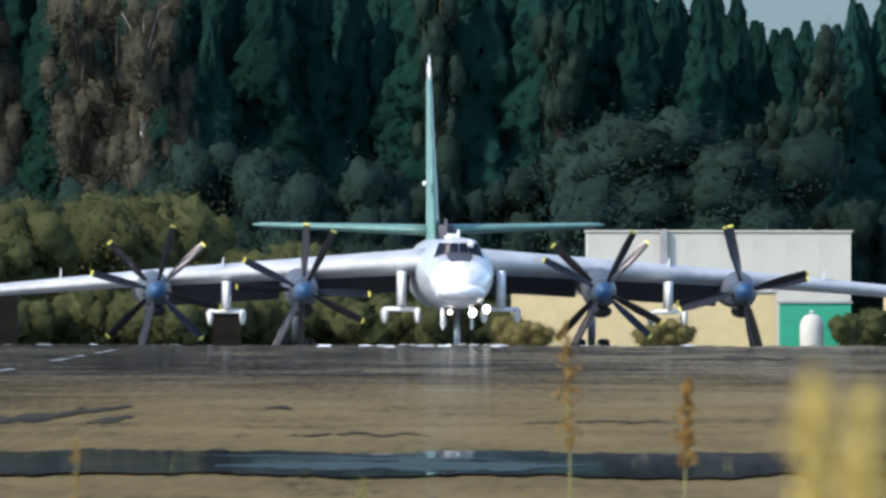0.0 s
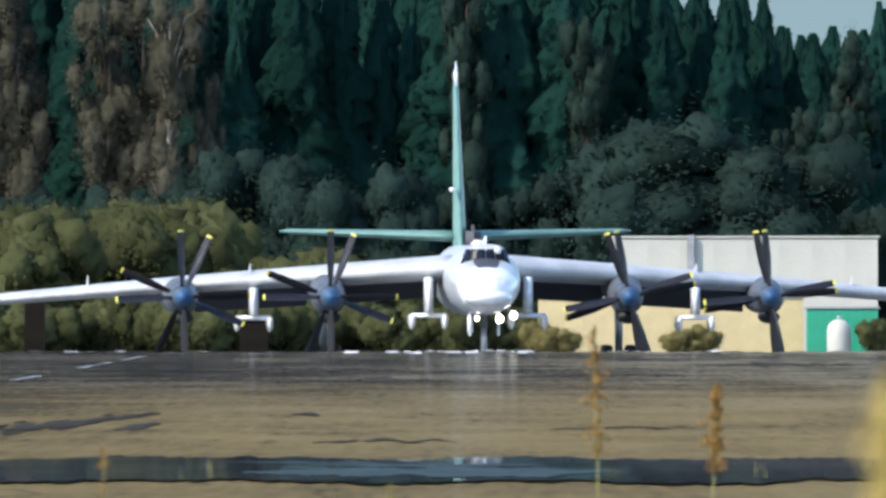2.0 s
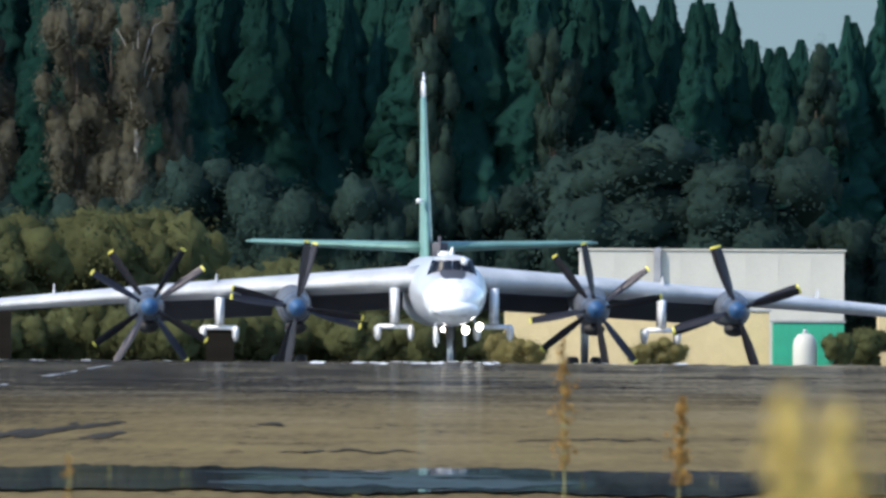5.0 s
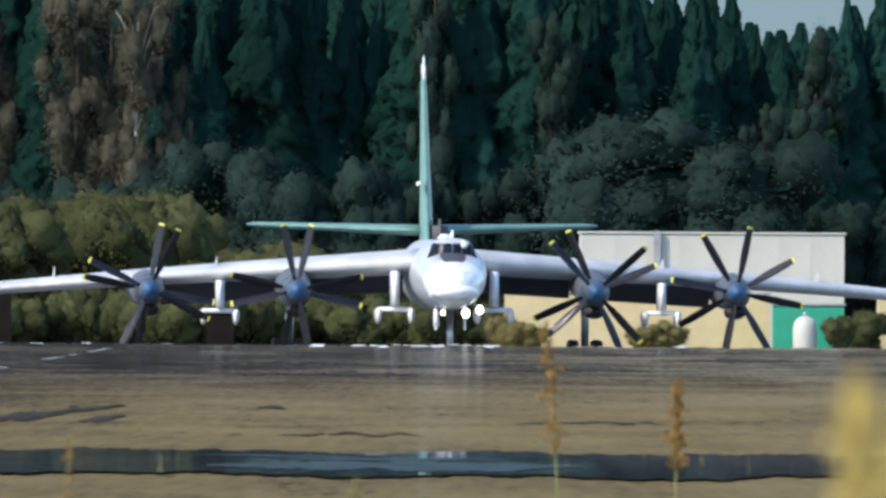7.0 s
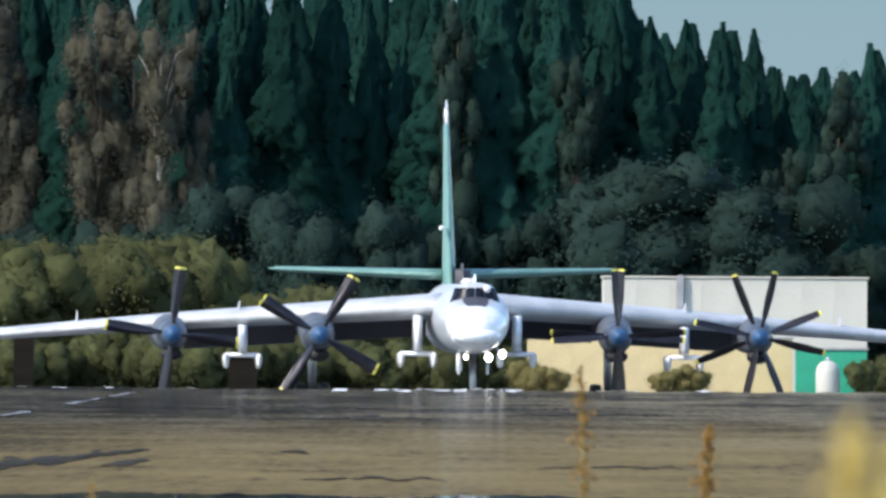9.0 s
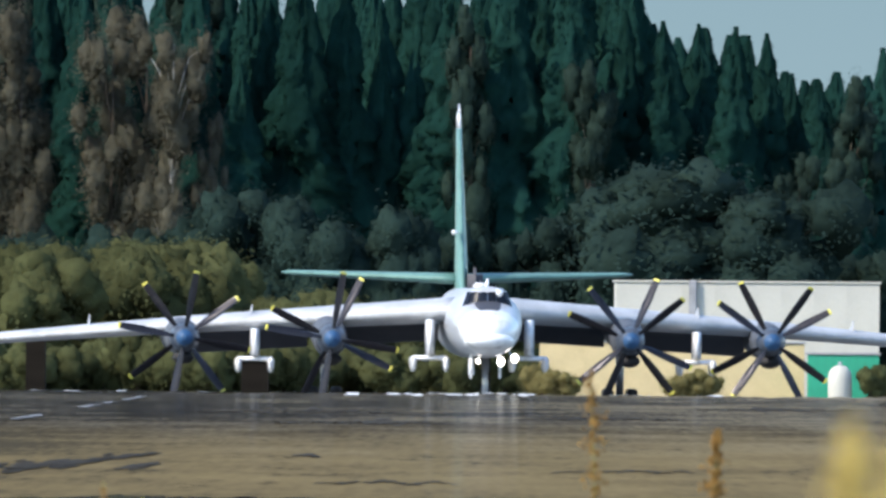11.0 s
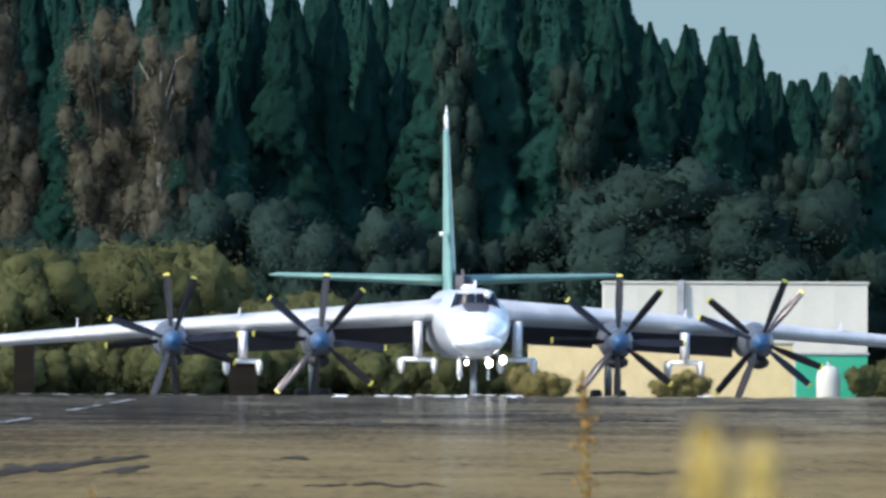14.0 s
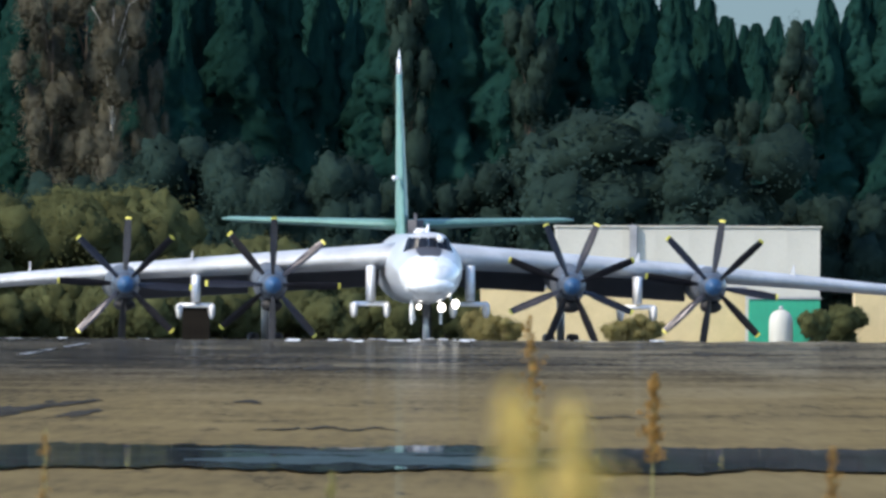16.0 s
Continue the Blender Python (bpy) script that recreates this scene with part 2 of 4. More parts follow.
# ---- mesh helpers ----
def part(name, bm, material, parent=None, label="", smooth=True):
    me = bpy.data.meshes.new(name)
    bmesh.ops.recalc_face_normals(bm, faces=bm.faces[:])
    bm.to_mesh(me)
    bm.free()
    for m in (material if isinstance(material, (list, tuple)) else [material]):
        me.materials.append(m)
    if smooth:
        me.polygons.foreach_set("use_smooth", [True] * len(me.polygons))
    ob = new(name, me)
    ob.parent = parent
    return tagged(ob, label)


def thing(name, m, label, category, group=""):
    ob = new(name)
    ob.matrix_basis = m
    return tagged(ob, label, category, group)


def loft(bm, rings, cap=True, mi=0):
    vs = [[bm.verts.new(p) for p in r] for r in rings]
    n = len(vs[0])
    for a, b in zip(vs, vs[1:]):
        for i in range(n):
            f = bm.faces.new((a[i], a[(i + 1) % n], b[(i + 1) % n], b[i]))
            f.material_index = mi
    if cap:
        for r in (vs[0], vs[-1]):
            f = bm.faces.new(r)
            f.material_index = mi
    return bm


def tube(bm, pts, radii, n=10, mi=0):
    """A round bar along points."""
    rings = []
    for i, p in enumerate(pts):
        p = Vector(p)
        a, b = Vector(pts[max(0, i - 1)]), Vector(pts[min(len(pts) - 1, i + 1)])
        d = (b - a).normalized()
        u = d.orthogonal().normalized() if abs(d.z) < 0.99 else Vector((1, 0, 0))
        v = d.cross(u).normalized()
        r = radii[i] if isinstance(radii, (list, tuple)) else radii
        rings.append([p + r * (math.cos(2 * math.pi * k / n) * u + math.sin(2 * math.pi * k / n) * v) for k in range(n)])
    return loft(bm, rings, True, mi)


def box(bm, lo, hi, bevel=0.0, mi=0):
    r = bmesh.ops.create_cube(bm, size=1.0)
    for v in r["verts"]:
        v.co = Vector([(lo[i] + hi[i]) / 2 + v.co[i] * (hi[i] - lo[i]) for i in range(3)])
    fs = list({f for v in r["verts"] for f in v.link_faces})
    for f in fs:
        f.material_index = mi
    if bevel:
        es = list({e for v in r["verts"] for e in v.link_edges})
        bmesh.ops.bevel(bm, geom=es, offset=bevel, segments=2, affect="EDGES")
    return bm


def ellipse_rings(rows, n=28):
    """rows: y, centre z, half width, half height up, half height down."""
    out = []
    for y, zc, rx, up, dn in rows:
        ring = []
        for k in range(n):
            a = 2 * math.pi * k / n
            c, s = math.cos(a), math.sin(a)
            ring.append((rx * s, y, zc + (up if c > 0 else dn) * c))
        out.append(ring)
    return out


def airfoil(chord, thick, n=12):
    """Points round a section: y from the nose back, z up."""
    pts = []
    for k in range(2 * n):
        a = math.pi * k / n
        u = 0.5 - 0.5 * math.cos(a)
        t = 5 * thick * chord * (0.2969 * math.sqrt(u) - 0.1260 * u - 0.3516 * u * u + 0.2843 * u ** 3 - 0.1036 * u ** 4)
        pts.append((u * chord, (t if k <= n else -t * 0.85)))
    return pts


def bm_new():
    return bmesh.new()


# ---- ground: one sheet with a rise near the eye and a crest before the aircraft ----
def ground_z(y):
    def ss(a, b, v):
        t = min(1, max(0, (v - a) / (b - a)))
        return t * t * (3 - 2 * t)
    return 0.5 * (1 - ss(135, 195, y)) - 1.55 * ss(860, 978, y)


def ground_h(x, y):
    """The sheet with its small unevenness along the crest."""
    z = ground_z(y)
    if 800 < y < 960 and abs(x) < 24:
        z += 0.05 * noise.noise((x * 0.7, y * 0.03, 0.0)) + 0.035 * noise.noise((x * 2.3, y * 0.05, 7.0))
    return z


bm = bm_new()
ys = [-600, -200, 0, 60, 120] + list(range(130, 201, 5)) + list(range(220, 800, 40)) + list(range(800, 990, 5)) + [1100, 1400, 2000, 3000, 4700]
xs = [-3000, -800, -200, -60, -30] + [-24 + 0.2 * k for k in range(241)] + [30, 60, 200, 800, 3000]
grid = [[bm.verts.new((x, y, ground_h(x, y))) for x in xs] for y in ys]
for j in range(len(ys) - 1):
    for i in range(len(xs) - 1):
        bm.faces.new((grid[j][i], grid[j][i + 1], grid[j + 1][i + 1], grid[j + 1][i]))
tagged(part("ground", bm, GROUND), "dusty stained tan and grey airfield concrete", "ground", kind="structure")

bm = bm_new()
ys = [257.5, 264.0, 277.0, 290.0, 297.0]
xs = [-70.0, -40.0, -20.0] + [-11 + 0.05 * k for k in range(441)] + [20.0, 40.0, 70.0]
vs = []
for j, y in enumerate(ys):
    row = []
    for x in xs:
        edge = 0.0
        if j in (0, len(ys) - 1):
            edge = 7.0 * noise.noise((x * 0.55, j * 3.0, 0.3)) + 3.5 * noise.noise((x * 3.1, j * 5.0, 1.7)) + 2.0 * noise.noise((x * 9.0, j * 2.0, 4.1))
        row.append(bm.verts.new((x, y + edge, 0.030 - 0.0245 * (y - 257.5) / 50)))
    vs.append(row)
for a, b in zip(vs, vs[1:]):
    for i in range(len(xs) - 1):
        bm.faces.new((a[i], a[i + 1], b[i + 1], b[i]))
tagged(part("taxiway", bm, FILM), "dark asphalt taxiway with a shining mirror-like surface", "taxiway", kind="structure")


# pale mirage reflections painted as patches on the dark taxiway, long across the view
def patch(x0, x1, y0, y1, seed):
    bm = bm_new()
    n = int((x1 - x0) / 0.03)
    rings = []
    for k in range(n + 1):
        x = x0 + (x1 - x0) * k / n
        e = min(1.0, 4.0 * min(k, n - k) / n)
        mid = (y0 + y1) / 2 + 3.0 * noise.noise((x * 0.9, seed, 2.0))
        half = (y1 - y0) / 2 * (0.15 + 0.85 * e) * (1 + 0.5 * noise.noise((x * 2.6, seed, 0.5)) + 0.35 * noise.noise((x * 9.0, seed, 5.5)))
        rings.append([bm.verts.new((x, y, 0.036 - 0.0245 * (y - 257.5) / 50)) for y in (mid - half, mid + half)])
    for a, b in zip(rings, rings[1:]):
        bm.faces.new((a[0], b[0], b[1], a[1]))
    tagged(part("reflection_patch", bm, REFLECTION), "pale blue-grey mirage reflection painted on the taxiway", "patch", "polished patches", "structure")


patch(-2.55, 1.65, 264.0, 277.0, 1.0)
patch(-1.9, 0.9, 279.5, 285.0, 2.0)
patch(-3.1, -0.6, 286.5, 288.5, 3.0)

# worn edge line dashes on the concrete, and mirage glints painted white at the crest
def paint(x0, x1, y0, y1, name, label, group):
    bm = bm_new()
    z = 0.03
    ring = []
    n = 12
    for k in range(n + 1):
        y = y0 + (y1 - y0) * k / n
        ring.append((bm.verts.new((x0 + random.uniform(-0.12, 0.12), y, ground_h(x0, y) + z)), bm.verts.new((x1 + random.uniform(-0.12, 0.12), y, ground_h(x1, y) + z))))
    for a, b in zip(ring, ring[1:]):
        bm.faces.new((a[0], a[1], b[1], b[0]))
    tagged(part(name, bm, GLINT if group.startswith("thr") else FADED), label, "marking", group, "structure")


for y0, y1 in ((566, 600), (662, 690), (704, 722), (742, 790), (520, 533)):
    paint(-10.85, -10.58, y0, y1, "edge_line", "worn white edge line painted on the concrete", "edge line dashes")
for a, b in ((-15.8, -8.4), (-4.4, 2.2), (5.0, 6.4), (8.2, 9.2)):
    x = a
    while x < b:
        w = random.uniform(0.10, 0.55)
        paint(x, min(b, x + w), random.choice((832, 846, 856, 864) if -5 < a < 0 else (858, 863, 868, 871)) + random.uniform(-8, 6), random.uniform(876, 890), "crest_glint", "white mirage glint painted on the concrete at the crest", "threshold stripes")
        x += w + random.uniform(0.0, 0.2 if -5 < a < 0 else 0.35)

# rubber and oil smeared on the concrete
def smear(points, seed):
    """points: x, y, half length along y."""
    bm = bm_new()
    rng = random.Random(seed)
    n = 26 * len(points)
    for k in range(n):
        t = rng.random() * (len(points) - 1)
        i = min(len(points) - 2, int(t))
        a, b, f = points[i], points[i + 1], t - i
        x, y, w = (a[j] + (b[j] - a[j]) * f for j in range(3))
        x += rng.gauss(0, 0.05)
        y += rng.gauss(0, 0.75) * w + 7.0 * noise.noise((x * 3.0, seed, 9.0))
        hx, hy = rng.uniform(0.03, 0.16) * (0.5 + 0.06 * w), rng.uniform(0.25, 0.8) * w + 0.3
        turn = rng.uniform(-0.3, 0.3)
        z = 0.010 + 0.0001 * k
        ring = []
        for q in range(12):
            an = 2 * math.pi * q / 12
            e = rng.uniform(0.6, 1.25)
            px, py = x + hx * e * (math.cos(an) + turn * math.sin(an)), y + hy * e * math.sin(an)
            ring.append(bm.verts.new((px, py, ground_z(py) + z)))
        bm.faces.new(ring)
    tagged(part("stain", bm, RUBBER_MARK), "dark rubber and oil stain smeared on the concrete", "stain", "dark stains", "structure")


smear([(-8.5, 360, 9), (-6.9, 366, 11), (-6.2, 378, 9), (-5.7, 396, 7), (-5.35, 412, 1)], 1.0)
smear([(-5.2, 366, 2), (-5.05, 371, 6), (-4.9, 376, 1)], 2.0)
smear([(-2.2, 330, 0.4), (-1.2, 333, 1.6), (-0.2, 331, 0.4)], 3.0)
smear([(-2.9, 405, 1), (-2.75, 407, 3), (-2.6, 405, 0.6)], 4.0)
smear([(1.2, 362, 0.5), (2.6, 366, 1.8), (3.4, 362, 0.3)], 5.0)
smear([(-4.6, 560, 3), (-2.2, 575, 12), (-0.4, 566, 3)], 6.0)
smear([(-7.5, 640, 3), (-4.5, 655, 14), (-1.8, 648, 3)], 7.0)
smear([(1.0, 600, 2), (3.2, 612, 10), (5.5, 604, 2)], 8.0)
smear([(6.5, 690, 4), (8.6, 700, 16), (11.0, 694, 4)], 9.0)

# sky far beyond the wood
bm = bm_new()
loft(bm, [[(x, y, z) for x, y in ((-900, 4400), (900, 4400), (900, 4410), (-900, 4410))] for z in (-20, 700)])
tagged(part("backdrop", bm, SKY, smooth=False), "clear pale blue sky", "sky", kind="structure")


# ---- the aircraft ----
PLANE = thing("bomber_aircraft", pose(0.76, 988.0, -1.55, 0, 0, 1.80),
              "white four-engined swept-wing propeller bomber with green-grey tail, on the apron", "aircraft")

bm = bm_new()
loft(bm, ellipse_rings([(0.0, 3.72, 0.06, 0.06, 0.06), (0.12, 3.72, 0.40, 0.30, 0.40), (0.5, 3.76, 0.76, 0.52, 0.74), (1.1, 3.84, 1.04, 0.70, 1.0),
     (2.0, 3.96, 1.24, 0.82, 1.18), (3.2, 4.08, 1.37, 0.90, 1.32), (4.0, 4.13, 1.42, 1.02, 1.38), (5.0, 4.17, 1.45, 1.38, 1.43), (8, 4.2, 1.46, 1.46, 1.46),
     (28, 4.2, 1.46, 1.46, 1.46), (34, 4.32, 1.34, 1.36, 1.34), (40, 4.6, 1.0, 1.1, 1.0), (44.5, 4.85, 0.72, 0.8, 0.7), (46.4, 4.95, 0.5, 0.6, 0.5), (47, 5.0, 0.25, 0.3, 0.25)]))
for f in bm.faces:
    f.material_index = 1 if f.calc_center_median().y < 1.6 else 0
part("fuselage", bm, [BODY_PAINT, WHITE], PLANE, "glossy pale grey rounded fuselage with a white nose")
bm = bm_new()
loft(bm, ellipse_rings([(-0.14, 3.5, 0.1, 0.05, 0.05), (-0.02, 3.5, 0.60, 0.24, 0.26), (0.35, 3.47, 0.88, 0.36, 0.36), (1.0, 3.42, 1.02, 0.42, 0.44), (2.4, 3.36, 1.05, 0.42, 0.46), (4.2, 3.2, 0.9, 0.35, 0.36), (5.4, 3.1, 0.5, 0.2, 0.2)]))
part("chin_radome", bm, WHITE, PLANE, "white flattened chin radome")
bm = bm_new()
loft(bm, [[(r * math.sin(a), 4.55 + (r * 0.9 if math.cos(a) > 0 else 0) * -math.cos(a) + (r * 3.4 * -math.cos(a) if math.cos(a) <= 0 else 0), z)
           for a in [2 * math.pi * k / 28 for k in range(28)]] for r, z in ((1.12, 4.7), (1.06, 4.92), (1.0, 5.05), (0.82, 5.45), (0.6, 5.6), (0.2, 5.68))])
part("canopy_fairing", bm, BODY_PAINT, PLANE, "pale grey cockpit hood")
for k in range(6):
    bm = bm_new()
    a0, a1 = radians(-65 + k * 22), radians(-65 + k * 22 + 19)
    ring = []
    for off in (0.03, 0.065):
        q = []
        for r, z in ((1.09, 4.80), (0.845, 5.44)):
            for a in (a0, (a0 + a1) / 2, a1):
                q.append(((r + off) * math.sin(a), 4.55 - (r * 0.9 + off) * math.cos(a), z + off * 0.4))
        ring.append([q[0], q[1], q[2], q[5], q[4], q[3]])
    loft(bm, ring)
    part("cockpit_window", bm, GLASS, PLANE, "dark cockpit window pane", smooth=False)
NOSE = ((0.5, 3.76, 0.76, 0.52), (1.1, 3.84, 1.04, 0.70), (2.0, 3.96, 1.24, 0.82), (3.2, 4.08, 1.37, 0.90), (4.0, 4.13, 1.42, 1.02))


def nose_top(x, y):
    """Height of the nose's upper skin."""
    for (a, za, ra, ua), (b, zb, rb, ub) in zip(NOSE, NOSE[1:]):
        if a <= y <= b:
            f = (y - a) / (b - a)
            r = ra + (rb - ra) * f
            return za + (zb - za) * f + (ua + (ub - ua) * f) * math.sqrt(max(0, 1 - (x / r) ** 2))
    return 4.9


bm = bm_new()
rows = [[[(x * w, y, nose_top(x * w, y) + o) for x in (-1, -0.6, -0.2, 0.2, 0.6, 1)] for y, w in ((1.75, 0.36), (2.1, 0.44), (2.6, 0.49), (3.1, 0.52), (3.7, 0.54))] for o in (0.006, 0.02)]
for o in (0, 1):
    grid = [[bm.verts.new(p) for p in r] for r in rows[o]]
    for a, b in zip(grid, grid[1:]):
        for k in range(5):
            bm.faces.new((a[k], a[k + 1], b[k + 1], b[k]))
part("anti_glare_panel", bm, PANEL_AND_SHADE, PLANE, "dark matt panel before the windscreen")
bm = bm_new()
tube(bm, [(0.42, 4.6, 5.55), (0.42, 2.4, 5.5), (0.38, 0.4, 5.4)], [0.1, 0.09, 0.07])
tube(bm, [(0.38, 0.4, 5.4), (0.38, 0.1, 5.4)], [0.15, 0.10])
part("refuelling_probe", bm, WHITE, PLANE, "white refuelling probe")
bm = bm_new()
tube(bm, [(0.05, 7.0, 5.6), (0.1, 7.2, 6.0)], [0.1, 0.05])
part("roof_antenna", bm, WHITE, PLANE)
bm = bm_new()
box(bm, (-0.45, 8.4, 5.55), (0.15, 9.2, 5.85), 0.1)
part("roof_blister", bm, WHITE, PLANE)


def wing_z(x):
    return 4.70 - 0.060 * x - 0.0055 * max(0.0, x - 11.0) ** 1.5


def wing_le(x):
    return 13.5 + (x - 1.2) * 0.69


def wing_chord(x):
    return 7.9 - (x - 1.2) * 0.222


for side in (-1, 1):
    bm = bm_new()
    rings = []
    for x in (0.9, 1.6, 3, 6, 9, 12.2, 16, 20, 23.5, 24.7, 25.0):
        c = wing_chord(x) * (0.8 if x == 25.0 else 1)
        th = 0.148 * (1 - 0.08 * x / 25) * (0.35 if x == 25.0 else 1)
        rings.append([(side * x, wing_le(x) + u, wing_z(x) + w + 0.008 * (c - u)) for u, w in airfoil(c, th)])
    loft(bm, rings)
    for f in bm.faces:
        f.material_index = 0
    part("wing", bm, WING_PAINT, PLANE, "long swept silver-white wing")
    # lowered flaps between body, engines and beyond; their dark colour paints the underwing shade
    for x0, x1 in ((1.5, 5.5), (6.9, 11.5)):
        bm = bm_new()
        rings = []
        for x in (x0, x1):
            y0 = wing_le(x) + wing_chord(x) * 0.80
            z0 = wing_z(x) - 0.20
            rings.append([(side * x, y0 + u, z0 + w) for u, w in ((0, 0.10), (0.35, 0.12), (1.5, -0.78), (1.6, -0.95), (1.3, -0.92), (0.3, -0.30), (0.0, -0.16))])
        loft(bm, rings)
        part("flap", bm, PANEL_AND_SHADE, PLANE, "lowered flap, coloured dark for the underwing shade", smooth=False)
    # tailplane
    bm = bm_new()
    rings = []
    for x in (0.2, 1.0, 4.0, 7.1, 7.5):
        c = 4.4 - 0.36 * x
        th = 0.125 * (0.35 if x == 7.5 else 1)
        rings.append([(side * x, 38.6 + 0.72 * x + u, 6.05 + 0.035 * x + w) for u, w in airfoil(c, th)])
    loft(bm, rings)
    part("tailplane", bm, TAIL_PAINT, PLANE, "green-grey tailplane")

bm = bm_new()
rings = []
for z in (4.9, 5.8, 6.6, 9.0, 11.6, 12.5):
    f = (z - 4.9) / 8.3
    c = 8.2 - 5.2 * f
    th = 0.082 - 0.012 * f
    rings.append([(w, 36.0 + 7.6 * f + u, z) for u, w in airfoil(c, th)])
loft(bm, rings)
part("fin", bm, TAIL_PAINT, PLANE, "tall green-grey tail fin")
bm = bm_new()
rings = []
for z, k in ((12.5, 1), (13.05, 0.95), (13.25, 0.6)):
    f = (z - 4.9) / 8.3
    c = (8.2 - 5.2 * f) * k
    rings.append([(w, 36.0 + 7.6 * f + u, z) for u, w in airfoil(c, 0.07)])
loft(bm, rings)
part("fin_tip", bm, WHITE, PLANE, "white fin tip")
bm = bm_new()
tube(bm, [(0.0, 43.4, 13.2), (0.0, 43.9, 13.55)], [0.06, 0.02])
part("fin_antenna", bm, WHITE, PLANE, "small white antenna")
bm = bm_new()
tube(bm, [(-0.15, 38.9, 8.05), (-0.36, 38.2, 8.05)], [0.05, 0.10])
part("side_lamp", bm, WHITE, PLANE, "small white lamp housing")
bm = bm_new()
box(bm, (0.2, 36.2, 5.0), (0.85, 39.0, 6.55), 0.28)
part("fin_root_fairing", bm, PANEL_AND_SHADE, PLANE, "dark fairing beside the fin")


def blade_bm():
    bm = bm_new()
    secs = [(0.42, 0.16, 0.16, 62), (0.62, 0.28, 0.12, 56), (1.0, 0.36, 0.10, 46), (1.6, 0.39, 0.075, 36), (2.2, 0.35, 0.05, 29), (2.69, 0.29, 0.035, 25), (2.70, 0.29, 0.035, 25), (2.77, 0.28, 0.03, 24), (2.8, 0.18, 0.02, 24)]
    rings = []
    for r, c, t, tw in secs:
        a = radians(tw)
        ring = []
        for u, w in ((-0.5, 0), (-0.25, 0.5), (0.1, 0.5), (0.5, 0.0), (0.1, -0.5), (-0.25, -0.5)):
            p, q = u * c, w * t
            ring.append((p * math.cos(a) - q * math.sin(a), p * math.sin(a) + q * math.cos(a), r))
        rings.append(ring)
    loft(bm, rings)
    for f in bm.faces:
        f.material_index = 1 if f.calc_center_median().z > 2.698 else 0
    return bm


BLADE_MESH = None
PROPS = []
ENGINES = ((-12.2, 15.4, 3.5), (-6.18, 11.2, 3.5), (6.18, 11.2, 3.5), (12.2, 15.4, 3.5))


def propeller(x, y, z, front):
    """Four blades on a hub, children of one turning part."""
    global BLADE_MESH
    bm = bm_new()
    prof = ((0, 0.08), (0.07, 0.17), (0.15, 0.25), (0.27, 0.32), (0.28, 0.34), (0.8, 0.54), (1.05, 0.57)) if front else ((0, 0.57), (0.5, 0.60), (0.75, 0.61))
    rings = [[(r * math.sin(2 * math.pi * k / 24), u - (0.55 if front else 0.25), r * math.cos(2 * math.pi * k / 24)) for k in range(24)] for u, r in prof]
    loft(bm, rings)
    for f in bm.faces:
        f.material_index = 1 if front and f.calc_center_median().y < -0.275 else 0
    ob = part("propeller", bm, [SPINNER, BLUE], PLANE, "blue-nosed grey spinner with dark yellow-tipped blades" if front else "dark yellow-tipped propeller blades")
    ob.matrix_basis = pose(x, y, z)
    for k in range(4):
        if BLADE_MESH is None:
            b = part("blade", blade_bm(), [BLADE, YELLOW], ob, "dark metal blade with yellow tip", smooth=False)
            BLADE_MESH = b.data
        else:
            b = tagged(new("blade", BLADE_MESH), "dark metal blade with yellow tip")
            b.parent = ob
        m = pose(0, 0.05 if front else 0.1, 0, 0, 90 * k, 0)
        b.matrix_basis = m if front else m @ Matrix.Diagonal((-1, 1, 1, 1))
    PROPS.append(ob)


for ex, ey, ez in ENGINES:
    propeller(ex, ey, ez, True)
    propeller(ex, ey + 0.95, ez, False)
    inner = abs(ex) < 8
    bm = bm_new()
    le = wing_le(abs(ex))
    wz = wing_z(abs(ex)) - 0.35
    loft(bm, [[(ex + p[0], p[1], p[2]) for p in r] for r in ellipse_rings([
        (ey + 1.5, ez, 0.58, 0.58, 0.60), (ey + 2.2, ez, 0.66, 0.66, 0.74), (ey + 4.0, ez + 0.03, 0.72, 0.72, 0.80), (le + 1.0, (ez + wz) / 2 + 0.05, 0.74, 0.74, 0.82),
        (le + 4.5, wz, 0.82, 0.7, 0.8), (le + (10.0 if inner else 7.0), wz + 0.1, 0.5, 0.4, 0.45), (le + (12.6 if inner else 8.2), wz + 0.2, 0.12, 0.1, 0.1)])])
    part("engine_nacelle", bm, GREY, PLANE, "grey turboprop nacelle")
    bm = bm_new()
    loft(bm, [[(ex + p[0], p[1], p[2]) for p in r] for r in ellipse_rings([(ey + 1.46, ez - 0.80, 0.40, 0.20, 0.22), (ey + 1.9, ez - 0.84, 0.46, 0.26, 0.28), (ey + 4.6, ez - 0.75, 0.34, 0.2, 0.2)], 16)])
    part("oil_cooler_inlet", bm, DARK, PLANE, "dark oval air inlet")

# fences on top of the wings
for side in (-1, 1):
    for x in (9.3, 16.0):
        bm = bm_new()
        y0, c, z0 = wing_le(x), wing_chord(x), wing_z(x)
        loft(bm, [[(side * (x + o), y0 + u, z0 + w) for u, w in ((0.3, 0.2), (0.9, 0.75), (c * 0.9, 0.35), (c * 0.95, 0.0), (c * 0.5, 0.1))] for o in (-0.02, 0.02)])
        part("wing_fence", bm, WING_PAINT, PLANE, "thin white wing fence", smooth=False)

